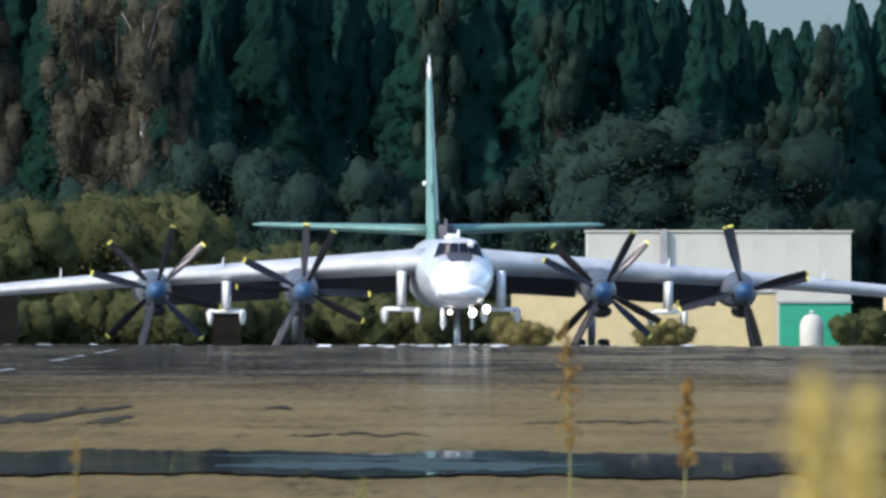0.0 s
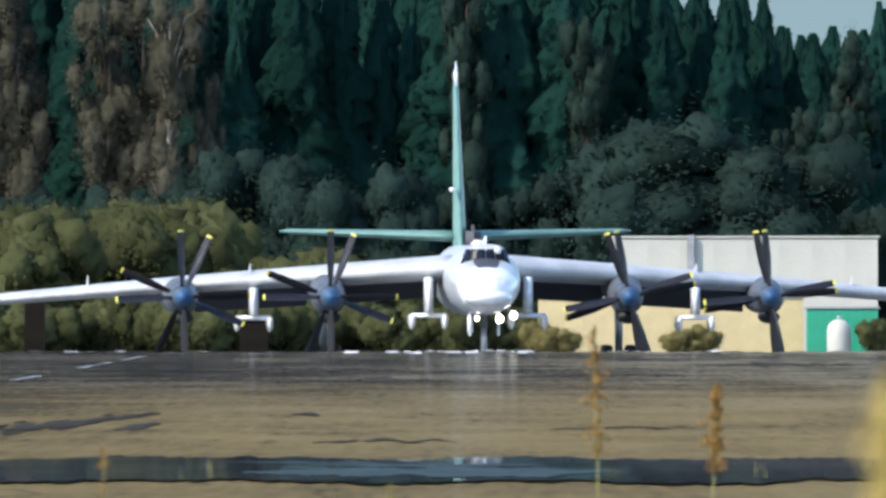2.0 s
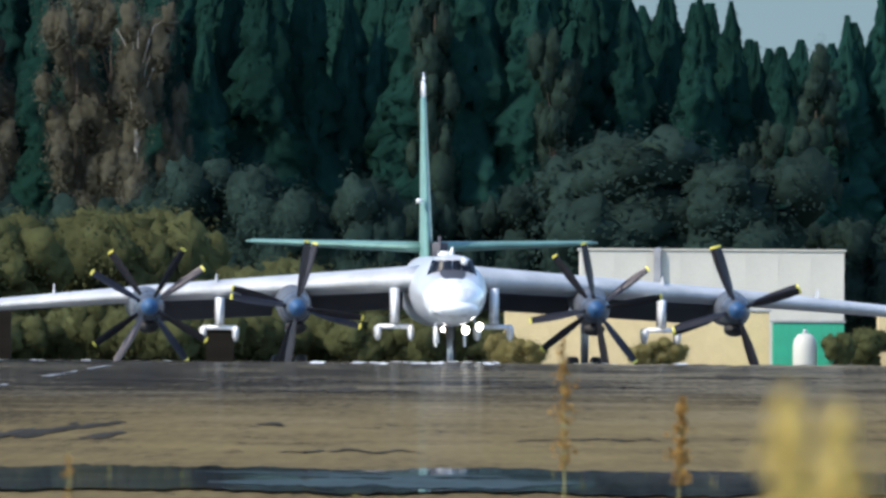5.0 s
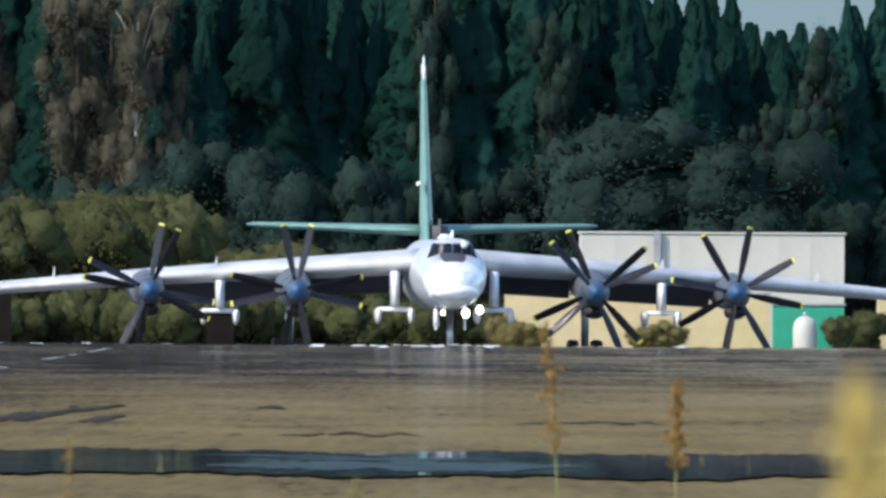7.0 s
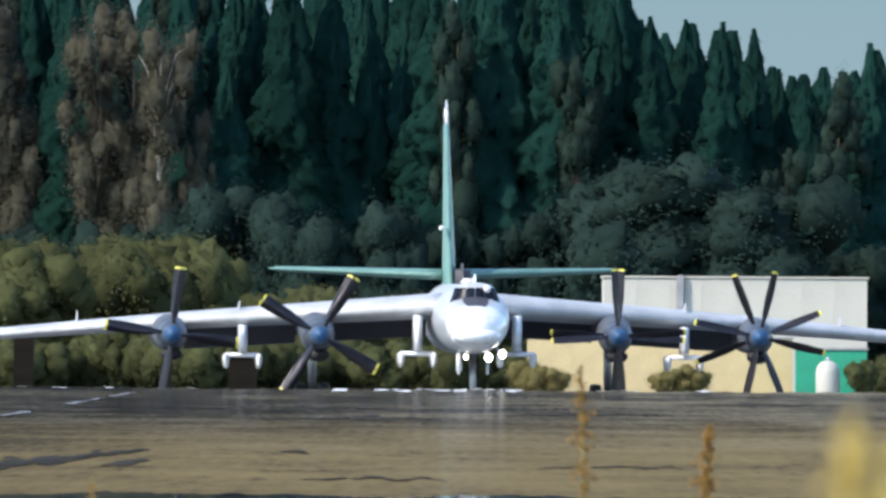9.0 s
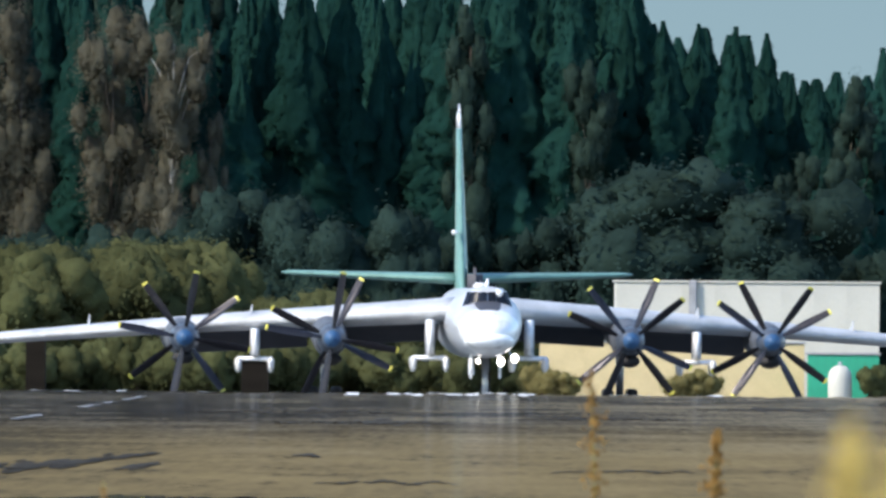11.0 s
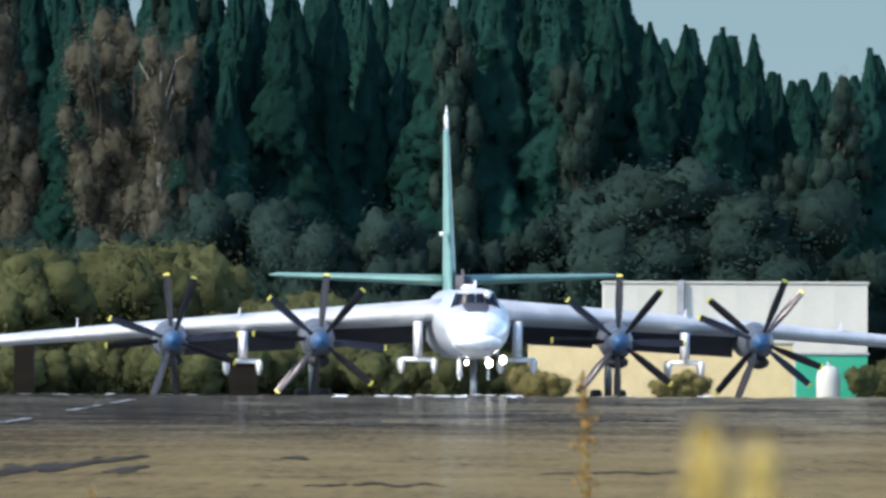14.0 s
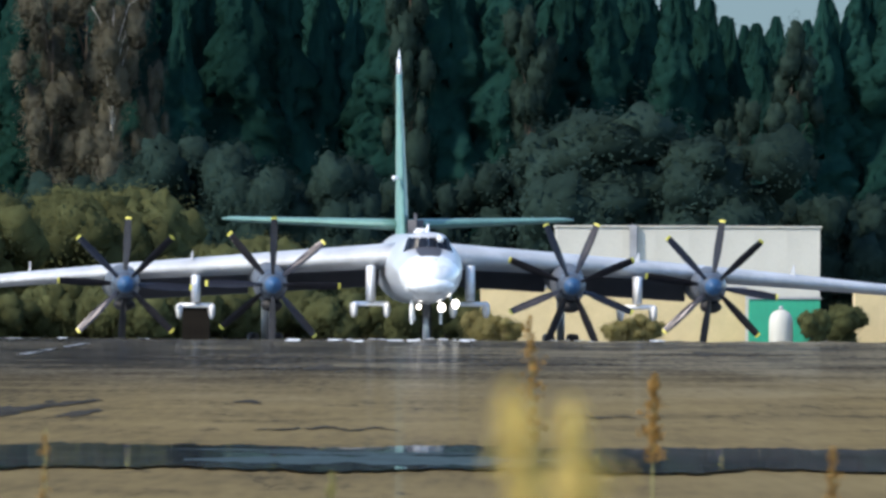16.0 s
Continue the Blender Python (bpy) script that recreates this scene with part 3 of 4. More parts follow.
# weapon pylons with twin racks
for pyx in (-9.2, -2.06, 2.06, 9.2):
    ax = abs(pyx)
    y0 = wing_le(ax) - 0.9
    zt = wing_z(ax) - 0.25
    zb = 2.85 if ax < 5 else 2.75
    bm = bm_new()
    loft(bm, [[(pyx + w, y0 + u, z) for u, w in airfoil(3.6, 0.12)] for z in (zt, zb)])
    pyl = part("pylon", bm, WHITE, PLANE, "white underwing pylon")
    bm = bm_new()
    tube(bm, [(pyx - 0.72, y0 + 0.4, zb - 0.12), (pyx + 0.72, y0 + 0.4, zb - 0.12)], 0.1)
    part("rack_beam", bm, WHITE, pyl)
    for s in (-1, 1):
        bm = bm_new()
        loft(bm, ellipse_rings([(y0 - 0.2, 0, 0.05, 0.08, 0.25), (y0, 0, 0.13, 0.16, 0.48), (y0 + 2.6, 0, 0.13, 0.16, 0.48), (y0 + 3.0, 0, 0.06, 0.1, 0.1)], 14))
        bmesh.ops.translate(bm, verts=bm.verts[:], vec=(pyx + s * 0.68, 0, zb - 0.22))
        part("rack_rail", bm, WHITE, pyl)


def wheel(parent, x, y, r, w):
    bm = bm_new()
    prof = ((-w / 2, r * 0.62), (-w / 2, r * 0.86), (-w * 0.36, r * 0.98), (0, r), (w * 0.36, r * 0.98), (w / 2, r * 0.86), (w / 2, r * 0.62))
    loft(bm, [[(x + u, y + q * math.sin(2 * math.pi * k / 24), r + q * math.cos(2 * math.pi * k / 24)) for k in range(24)] for u, q in prof])
    t = part("wheel", bm, RUBBER, parent, "black rubber wheel")
    bm = bm_new()
    loft(bm, [[(x + u, y + q * math.sin(2 * math.pi * k / 16), r + q * math.cos(2 * math.pi * k / 16)) for k in range(16)] for u, q in ((-w * 0.52, r * 0.5), (w * 0.52, r * 0.5))])
    part("rim", bm, STEEL, t)


bm = bm_new()
tube(bm, [(0, 6.2, 3.1), (0, 5.9, 0.62)], [0.16, 0.13])
tube(bm, [(0, 7.6, 3.0), (0, 6.0, 1.6)], [0.08, 0.08])
tube(bm, [(-0.45, 5.9, 0.58), (0.45, 5.9, 0.58)], 0.09)
ng = part("nose_gear", bm, STEEL, PLANE, "steel nose gear leg with twin wheels")
for s in (-0.34, 0.34):
    wheel(ng, s, 5.9, 0.55, 0.32)
for s in (-0.59, 0.59):
    bm = bm_new()
    box(bm, (s - 0.03, 5.2, 1.9), (s + 0.03, 7.2, 3.0), 0.02)
    part("gear_door", bm, WHITE, ng, "white nose gear door", smooth=False)
bm = bm_new()
box(bm, (-0.16, 6.15, 0.7), (0.22, 6.25, 2.9), 0.03)
box(bm, (0.10, 5.95, 1.0), (0.20, 6.15, 2.2), 0.03)
part("drag_brace", bm, DARK, ng, "dark drag brace and hoses behind the leg", smooth=False)
bm = bm_new()
tube(bm, [(-0.62, 5.0, 2.75), (-0.60, 5.0, 2.05)], [0.10, 0.13], 10)
part("fairing", bm, WHITE, ng, "small white fairing beside the nose gear")
for side in (-1, 1):
    gx = side * 6.18
    bm = bm_new()
    tube(bm, [(gx, 23.0, 3.6), (gx, 23.4, 0.8)], [0.2, 0.16])
    tube(bm, [(gx, 25.4, 3.4), (gx, 23.4, 1.4)], 0.1)
    tube(bm, [(gx, 22.6, 0.75), (gx, 24.2, 0.75)], 0.14)
    mg = part("main_gear", bm, STEEL, PLANE, "steel main gear leg with four-wheel bogie")
    for wy in (22.6, 24.2):
        for wx in (-0.5, 0.5):
            wheel(mg, gx + wx, wy, 0.75, 0.45)

# lamps under the nose
for lx, lz, r in ((-0.38, 2.62, 0.10), (0.55, 2.60, 0.17), (1.12, 2.74, 0.165)):
    bm = bm_new()
    loft(bm, [[(lx + q * math.sin(2 * math.pi * k / 20), 3.5 + u, lz + 1.2 * q * math.cos(2 * math.pi * k / 20)) for k in range(20)] for u, q in ((0.0, r * 0.96), (0.02, r), (0.3, r * 0.7), (0.36, r * 0.2))])
    tube(bm, [(lx * 0.9, 3.7, lz), (lx * 0.7, 3.9, lz + 0.6)], 0.05)
    h = part("landing_lamp", bm, STEEL, PLANE, "round landing lamp, switched on")
    bm = bm_new()
    loft(bm, [[(lx + q * math.sin(2 * math.pi * k / 20), 3.5 - u, lz + 1.2 * q * math.cos(2 * math.pi * k / 20)) for k in range(20)] for u, q in ((0.004, r * 0.93), (0.05, r * 0.75), (0.08, r * 0.3))])
    part("lamp_lens", bm, LAMP, h, "glowing white lens")


# ---- buildings behind the apron ----
def block(name, label, x0, x1, y, depth, top, wall, panels, group=""):
    """A low building: walls of upright panels, a plinth and a flat roof with an edge."""
    ob = thing(name, pose(0, 0, 0), label, "building", group)
    base = -1.55
    bm = bm_new()
    box(bm, (x0, y, base), (x1, y + depth, top - 0.12), 0.03)
    w = part("wall", bm, wall, ob, smooth=False)
    bm = bm_new()
    box(bm, (x0 - 0.12, y - 0.15, top - 0.12), (x1 + 0.12, y + depth + 0.15, top), 0.03)
    part("roof", bm, SHED if wall is SHED else ROOF if wall is not WALL_WHITE else WALL_WHITE, ob, smooth=False)
    step = (x1 - x0) / panels
    me = None
    for k in range(panels):
        if me is None:
            bm = bm_new()
            box(bm, (0.006, -0.05, base + 0.25), (step - 0.006, -0.004, top - 0.2), 0.004)
            p = part("panel", bm, wall, w, smooth=False)
            me = p.data
        else:
            p = new("panel", me)
            p.parent = w
        p.matrix_basis = pose(x0 + k * step, y, 0)
    return ob


HANGAR = block("hangar", "large white sheet-clad hangar behind the apron", 8.34, 23.6, 1400, 18, 5.45, WALL_WHITE, 8)
bm = bm_new()
box(bm, (12.55, 1399.6, -1.5), (13.0, 1399.9, 5.5), 0.05)
part("downpipe", bm, ROOF, HANGAR, "grey downpipe", smooth=False)
block("workshop", "low tan rendered building beside the white hangar", 3.9, 19.0, 1380, 8, 1.95, WALL_TAN, 6)
block("shipping_container", "green painted steel container beside the low building", 19.15, 23.2, 1376, 3, 1.35, GREEN, 9)
block("annex", "low tan rendered annex building", 25.3, 34.0, 1382, 8, 1.9, WALL_TAN, 4)
block("shed", "small dark brown board shed", -12.95, -11.4, 1360, 3, 0.7, SHED, 5, "dark sheds")
block("shed", "small dark brown board shed", -25.1, -24.0, 1362, 3, 2.1, SHED, 5, "dark sheds")

ob = thing("storage_tank", pose(20.9, 1371.0, -1.55), "white rounded upright storage tank", "tank")
bm = bm_new()
loft(bm, [[(q * math.sin(2 * math.pi * k / 24), q * math.cos(2 * math.pi * k / 24), z) for k in range(24)] for z, q in ((0, 0.62), (0.1, 0.68), (1.5, 0.68), (1.85, 0.6), (2.1, 0.4), (2.2, 0.1))])
part("shell", bm, WALL_WHITE, ob)
bm = bm_new()
tube(bm, [(0, 0, 2.18), (0, 0, 2.4)], 0.12)
part("cap", bm, STEEL, ob)


# ---- woods ----
def quads_mesh(name, quads, material, parent):
    """Small separate faces joined into one mesh."""
    q = np.asarray(quads, dtype=np.float32)
    me = bpy.data.meshes.new(name)
    me.from_pydata(q.reshape(-1, 3).tolist(), [], [tuple(range(4 * i, 4 * i + 4)) for i in range(len(q))])
    me.materials.append(material)
    ob = new(name, me)
    ob.parent = parent
    return ob


class Crown:
    """Foliage in the making: lumpy masses of boughs with a fringe of small sprays, which share the soft shading of the mass below them."""

    def __init__(self):
        self.verts, self.faces, self.normals = [], [], []

    def sheet(self, grid, middle, soft=0.35):
        """grid: rings of points (rows, round, xyz), closed round; middle: the axis or centre that the mass bulges from."""
        g = np.asarray(grid)
        n = np.cross(np.roll(g, -1, 1) - np.roll(g, 1, 1), np.gradient(g, axis=0))
        n /= np.linalg.norm(n, axis=2, keepdims=True) + 1e-9
        out = g - middle
        out /= np.linalg.norm(out, axis=2, keepdims=True) + 1e-9
        n = np.where((n * out).sum(axis=2, keepdims=True) < 0, -n, n)
        n = (1 - soft) * n + soft * out
        rows, cols = g.shape[:2]
        base = len(self.verts)
        self.verts += g.reshape(-1, 3).tolist()
        self.normals += n.reshape(-1, 3).tolist()
        for i in range(rows - 1):
            for k in range(cols):
                self.faces.append((base + i * cols + k, base + i * cols + (k + 1) % cols, base + (i + 1) * cols + (k + 1) % cols, base + (i + 1) * cols + k))
        return g, n

    def spray(self, points, normal):
        base = len(self.verts)
        self.verts += [tuple(p) for p in points]
        self.normals += [tuple(normal)] * 4
        self.faces.append((base, base + 1, base + 2, base + 3))

    def mesh(self, material, parent):
        n = np.asarray(self.normals)
        n /= np.linalg.norm(n, axis=1, keepdims=True) + 1e-9
        v = np.asarray(self.verts)
        f = np.asarray(self.faces)
        turn = np.cross(v[f[:, 1]] - v[f[:, 0]], v[f[:, 3]] - v[f[:, 0]])
        back = (turn * n[f].mean(axis=1)).sum(axis=1) < 0
        f[back] = f[back][:, ::-1]
        me = bpy.data.meshes.new("crown")
        me.from_pydata(v.tolist(), [], f.tolist())
        me.materials.append(material)
        me.polygons.foreach_set("use_smooth", [True] * len(f))
        me.normals_split_custom_set_from_vertices(n.tolist())
        ob = new("crown", me)
        ob.parent = parent
        return ob


def spruce(seed, h, width, power=0.8, sprays=4800):
    rng = np.random.default_rng(seed)
    ob = thing("spruce_tree", pose(0, 0, 0), "tall dark green spruce at the edge of the wood", "tree", "spruces of the wood")
    bm = bm_new()
    ph = rng.uniform(0, 6.28, 6)
    lean = rng.normal(0, 0.25, 2)
    tube(bm, [(0, 0, -0.3), (lean[0] * 0.5, lean[1] * 0.5, h * 0.5), (lean[0] * 0.97, lean[1] * 0.97, h * 0.97)], [0.32, 0.2, 0.03], 7)
    part("trunk", bm, BARK, ob)

    def radius(z, a):
        f = max(0.0, 1 - z / h)
        ca, sa = math.cos(a), math.sin(a)
        boughs = 0.62 * noise.noise((1.5 * ca + ph[0], 1.5 * sa + ph[1], z * 0.30)) + 0.42 * noise.noise((3.2 * ca + ph[2], 3.2 * sa, z * 0.75 + ph[3]))
        boughs += 0.36 * noise.noise((5.5 * ca + ph[5], 5.5 * sa, z * 1.5))
        tier = 0.13 * ((z * 0.62 + 0.5 * math.sin(2 * a + ph[4])) % 1.0) - 0.06
        return width * f ** power * max(0.28, 0.92 + boughs - tier) + 0.015

    zs = np.arange(h * 0.04, h * 0.999, 0.42)
    na = 30
    grid = [[(radius(z, 2 * math.pi * k / na) * math.cos(2 * math.pi * k / na) + lean[0] * z / h, radius(z, 2 * math.pi * k / na) * math.sin(2 * math.pi * k / na) + lean[1] * z / h,
              z - 0.28 * radius(z, 2 * math.pi * k / na)) for k in range(na)] for z in zs]
    crown = Crown()
    axis = np.array([[(lean[0] * z / h, lean[1] * z / h, z - 1.2)] for z in zs])
    g, n = crown.sheet(grid, axis, 0.4)
    share = np.linalg.norm(g[:, :, :2], axis=2).ravel() + 0.06
    picks = rng.choice(len(share), sprays, p=share / share.sum())
    for p in picks:
        i, k = divmod(int(p), na)
        i2 = min(i + 1, len(zs) - 1)
        u, v = rng.random(2)
        c = (g[i, k] * (1 - u) + g[i, (k + 1) % na] * u) * (1 - v) + (g[i2, k] * (1 - u) + g[i2, (k + 1) % na] * u) * v
        out = np.array([c[0] - axis[i, 0, 0], c[1] - axis[i, 0, 1], 0.0])
        r = np.linalg.norm(out) + 1e-6
        out /= r
        side = np.array([-out[1], out[0], 0.0]) + rng.normal(0, 0.15, 3)
        c = c + out * rng.uniform(-0.10, 0.20) * min(1.0, 0.4 + r * 0.4)
        ln, wd = rng.uniform(0.14, 0.38), rng.uniform(0.06, 0.14)
        way = out * 0.40 + np.array([0, 0, -0.75]) + rng.normal(0, 0.18, 3)
        crown.spray((c - side * wd, c - side * wd * 0.3 + way * ln, c + side * wd * 0.3 + way * ln, c + side * wd), n[i, k])
    crown.mesh(SPRUCE, ob)
    return ob


def leafy(name, seed, h, width, material, label, category, group, leaves, size, trunk=True, birch=False, base=0.12, core=0.92, tall=1.15, rough=0.4):
    """A broad-leaved tree or shrub: stem, limbs and a crown of lumpy leaf masses with a loose fringe."""
    rng = np.random.default_rng(seed)
    ob = thing(name, pose(0, 0, 0), label, category, group)
    bm = bm_new()
    limbs = []
    if trunk:
        tube(bm, [(0, 0, -0.3), (0.15, 0, h * 0.4), (0, 0.1, h * 0.93)], [0.02 * h * 0.55, 0.012 * h * 0.6, 0.03], 7)
    for k in range(14 if trunk else 9):
        a = rng.uniform(0, 2 * math.pi)
        z0 = h * rng.uniform(0.2, 0.75) if trunk else 0.0
        ln = width * rng.uniform(0.5, 0.95)
        up = h * rng.uniform(0.1, 0.25) if trunk else h * rng.uniform(0.45, 0.85)
        e = (math.cos(a) * ln, math.sin(a) * ln, min(h * 0.92, z0 + up))
        limbs.append(e)
        tube(bm, [(0, 0, z0), (e[0] * 0.5, e[1] * 0.5, z0 + up * 0.6), e], [0.07, 0.05, 0.015], 5)
    part("trunk", bm, BIRCH if birch else BARK, ob)
    blobs = [(np.array(e), rng.uniform(0.32, 0.55) * width) for e in limbs]
    for k in range(9):
        z = h * (base + 0.1 + (0.82 - base) * k / 8)
        taper = math.sqrt(max(0.08, 1 - ((z / h - 0.5) / 0.55) ** 2))
        a = rng.uniform(0, 2 * math.pi)
        blobs.append((np.array([math.cos(a) * width * 0.4 * taper, math.sin(a) * width * 0.4 * taper, z]), width * rng.uniform(0.4, 0.6) * taper + 0.2))
    crown = Crown()
    total = sum(r * r for _, r in blobs)
    middle = np.array([0, 0, h * 0.35])
    for c0, r in blobs:
        ph = rng.uniform(0, 6.28, 3)

        def at(v, k=1.0):
            lump = 1 + rough * noise.noise((1.8 * v[0] + ph[0], 1.8 * v[1] + ph[1], 1.8 * v[2] + ph[2])) + 0.6 * rough * noise.noise((4 * v[0], 4 * v[1] + ph[0], 4 * v[2] + ph[1]))
            lump += 0.6 * rough * noise.noise((9 * v[0] + ph[2], 9 * v[1], 9 * v[2] + ph[0])) * (0.4 + 0.6 * abs(noise.noise((17 * v[0], 17 * v[1] + ph[1], 17 * v[2]))) * 2)
            p = c0 + v * r * lump * k * np.array([1, 1, tall])
            p[2] = max(p[2], h * base * 0.5)
            return p

        if core:
            rows, cols = 10, 15
            crown.sheet([[at(np.array([math.sin(t) * math.cos(a), math.sin(t) * math.sin(a), math.cos(t)]), core)
                          for a in [2 * math.pi * k / cols for k in range(cols)]] for t in [0.02 + (math.pi - 0.04) * i / rows for i in range(rows + 1)]], c0, 0.85)
        whole = c0 - middle
        whole /= np.linalg.norm(whole) + 1e-6
        for k in range(int(leaves * r * r / total)):
            v = rng.normal(0, 1, 3)
            v /= np.linalg.norm(v)
            c = at(v, core + (1.12 - core) * rng.beta(1.3, 1.5))
            face = v * 0.55 + 0.55 * whole + np.array([0, 0, 0.25])
            face /= np.linalg.norm(face) + 1e-6
            o = face + rng.normal(0, 0.2, 3)
            u = np.cross(o, rng.normal(0, 1, 3))
            u /= np.linalg.norm(u) + 1e-6
            w = np.cross(o, u)
            w /= np.linalg.norm(w) + 1e-6
            q = size * rng.uniform(0.5, 1.3)
            crown.spray((c - u * q, c - w * q * 0.6, c + u * q, c + w * q * 0.6), face)
    crown.mesh(material, ob)
    return ob


BASE = -1.55
rng = random.Random(11)
kinds = [spruce(20 + k, 30.0, 4.5 + 0.35 * k, 0.86) for k in range(5)]
broad = [spruce(40 + k, 30.0, 5.0 + 0.6 * k, 0.70) for k in range(2)]
used = set()


def plant(master, x, y, s, sz=None):
    m = pose(x, y, BASE, 0, 0, rng.uniform(0, 360))
    scale = Matrix.Diagonal((s, s, sz or s, 1))
    if id(master) not in used:
        used.add(id(master))
        ob = master
    else:
        ob = copy_thing(master, Matrix.Identity(4))
    ob.matrix_basis = m @ scale
    return ob


# the front rank of spruces: x, y, height, breadth
for i, (x, y, h, w) in enumerate((
        (-41.5, 1697, 31, 1.0), (-36.5, 1699, 31, 1.0), (-29.9, 1703, 32, 0.85), (-27.4, 1699, 30, 0.8), (-25.2, 1699, 32, 0.9), (-19.6, 1697, 32.0, 0.85), (-16.3, 1692, 23.0, 0.8), (-14.8, 1701, 29.5, 0.8),
        (-11.9, 1695, 30.5, 0.95), (-9.4, 1698, 31.0, 0.8), (-6.6, 1701, 27.0, 0.7), (-4.0, 1702, 24.0, 0.8), (-1.4, 1696, 30.0, 1.05), (2.7, 1697, 32.5, 0.95), (5.0, 1701, 30.0, 0.8), (6.9, 1696, 32.0, 1.0),
        (10.4, 1701, 27.0, 0.85), (11.2, 1706, 33.0, 0.8), (13.6, 1699, 26.2, 0.95), (16.0, 1702, 20.0, 0.62), (18.3, 1697, 25.8, 0.95), (20.4, 1700, 25.4, 0.8), (22.3, 1703, 22.6, 0.75), (24.3, 1699, 19.0, 0.8),
        (28.9, 1697, 24.4, 0.9), (31.2, 1699, 27.5, 0.95), (34.4, 1697, 30, 1.0), (38.5, 1698, 31, 1.0))):
    plant(kinds[i * 3 % 5], x, y, w, h / 30.0)
# the ranks behind, which close the wood
for x0, x1, h0, h1, gap in ((-43.0, -12.0, 32.5, 31.0, 3.4), (-12.0, 2.0, 30.2, 30.0, 2.9), (2.0, 11.8, 33.0, 33.5, 3.2), (12.8, 20.8, 26.8, 26.2, 2.3), (21.2, 28.2, 22.8, 22.2, 2.2), (28.6, 42.0, 23.4, 32.0, 3.0)):
    for y in (1714, 1728):
        x = x0 + (0.0 if y < 1720 else gap / 2)
        while x < x1:
            h = (h0 + (h1 - h0) * (x - x0) / (x1 - x0)) * rng.uniform(0.95, 1.02)
            plant(broad[rng.randrange(2)] if y > 1720 else kinds[rng.randrange(5)], x, y + rng.uniform(-3, 3), 0.9, h / 30.0)
            x += gap * rng.uniform(0.8, 1.25) * (1.0 if y > 1720 else 1.4)
plant(broad[0], -4.0, 1717, 0.9, 1.03)
plant(broad[1], -8.0, 1719, 0.9, 1.02)
x = 12.9
while x < 29.0:
    plant(broad[rng.randrange(2)], x, 1741, 0.85, (26.3 if x < 20.2 else 22.8) / 30.0 * rng.uniform(0.96, 1.02))
    x += rng.uniform(1.5, 2.3)
# younger spruces before the tall ones
for x, h in ((24.6, 14.5), (27.0, 13.5), (9.3, 14.0)):
    plant(kinds[rng.randrange(5)], x, 1692 + rng.uniform(-2, 2), 0.7, h / 30.0)

browns = [leafy("birch_tree", 60 + k, 27.0, 2.7, BROWN, "tall brownish half-bare birch at the edge of the wood", "tree", "brown birches", 19000, 0.098, True, k == 1, 0.16, 0.50, 1.9, 0.6) for k in range(3)]
for i, (x, w, h) in enumerate(((-41.0, 1.0, 1.0), (-37.6, 1.05, 1.05), (-34.4, 1.0, 1.0), (-31.6, 0.85, 0.97), (-25.2, 0.95, 0.92), (-20.9, 0.85, 0.95), (-22.9, 1.0, 1.0), (-18.3, 0.5, 0.72))):
    plant(browns[1 if i == 5 else rng.choice((0, 2))], x, 1686 + rng.uniform(-3, 3), w, h)
aspens = [leafy("aspen_tree", 70 + k, 27.0, 2.5, ASPEN, "tall grey-green aspen among the spruces", "tree", "grey-green aspens", 12000, 0.098, True, False, 0.2, 0.66, 1.8, 0.6) for k in range(2)]
for i, (x, h, w) in enumerate(((-0.2, 27.5, 0.75), (8.2, 23.5, 0.7), (26.4, 22.6, 0.8), (22.8, 17.0, 0.6), (-26.0, 30.5, 0.9), (-20.0, 31.0, 0.9), (-32.0, 31.0, 0.9))):
    plant(aspens[i % 2], x, 1693 if h < 30 else 1704, w, h / 27.0)
willows = [leafy("willow_tree", 80 + k, 9.0, 3.0, WILLOW, "rounded grey-green willow in front of the wood", "tree", "grey-green willows", 10000, 0.092, True, False, 0.1, 0.70, 1.15, 0.5) for k in range(4)]
for bx, top, w in ((330, 300, 1.0), (400, 262, 1.15), (475, 275, 1.0), (540, 330, 0.9), (600, 335, 0.9), (655, 300, 0.95), (720, 335, 0.9), (800, 345, 0.9), (880, 330, 0.9), (960, 310, 1.0),
                   (1040, 290, 1.0), (1105, 218, 1.45), (1180, 255, 1.2), (1245, 228, 1.5), (1330, 262, 1.3), (1400, 350, 1.0), (1470, 370, 1.0), (1540, 360, 1.0), (1610, 360, 1.0), (250, 340, 1.0), (180, 335, 1.0), (100, 350, 1.0), (30, 345, 1.0), (-50, 345, 1.0)):
    y = 1660.0 + rng.uniform(-6, 6)
    h = 2 + (512 - top) * y / 43000 - BASE
    plant(willows[rng.randrange(4)], (bx - 784) * y / 43000, y, w * h / 9.0 * 0.95, h / 9.0)
olives = [leafy("shrub", 100 + k, 5.0, 2.4, OLIVE, "olive-yellow leafy shrub in front of the trees", "shrub", "olive shrubs", 5500, 0.082, False, False, 0.02, 0.72, 1.15, 0.5) for k in range(3)]
for i in range(44):
    bx = -120 + i * 40 + rng.uniform(-14, 14)
    left = bx < 330
    y = 1600 + rng.uniform(-25, 15)
    top = (rng.uniform(365, 392) if left else rng.uniform(440, 490))
    if bx > 880:
        continue
    h = 2 + (512 - top) * y / 43000 - BASE
    plant(olives[rng.randrange(3)], (bx - 784) * y / 43000, y, h / 5.0 * (1.0 if left else 1.2), h / 5.0)
dry = leafy("dry_bush", 120, 2.4, 1.6, DRYBUSH, "low dry olive-tan bush against the building wall", "bush", "dry bushes", 11000, 0.036, False, False, 0.02, 0.5, 1.0, 0.5)
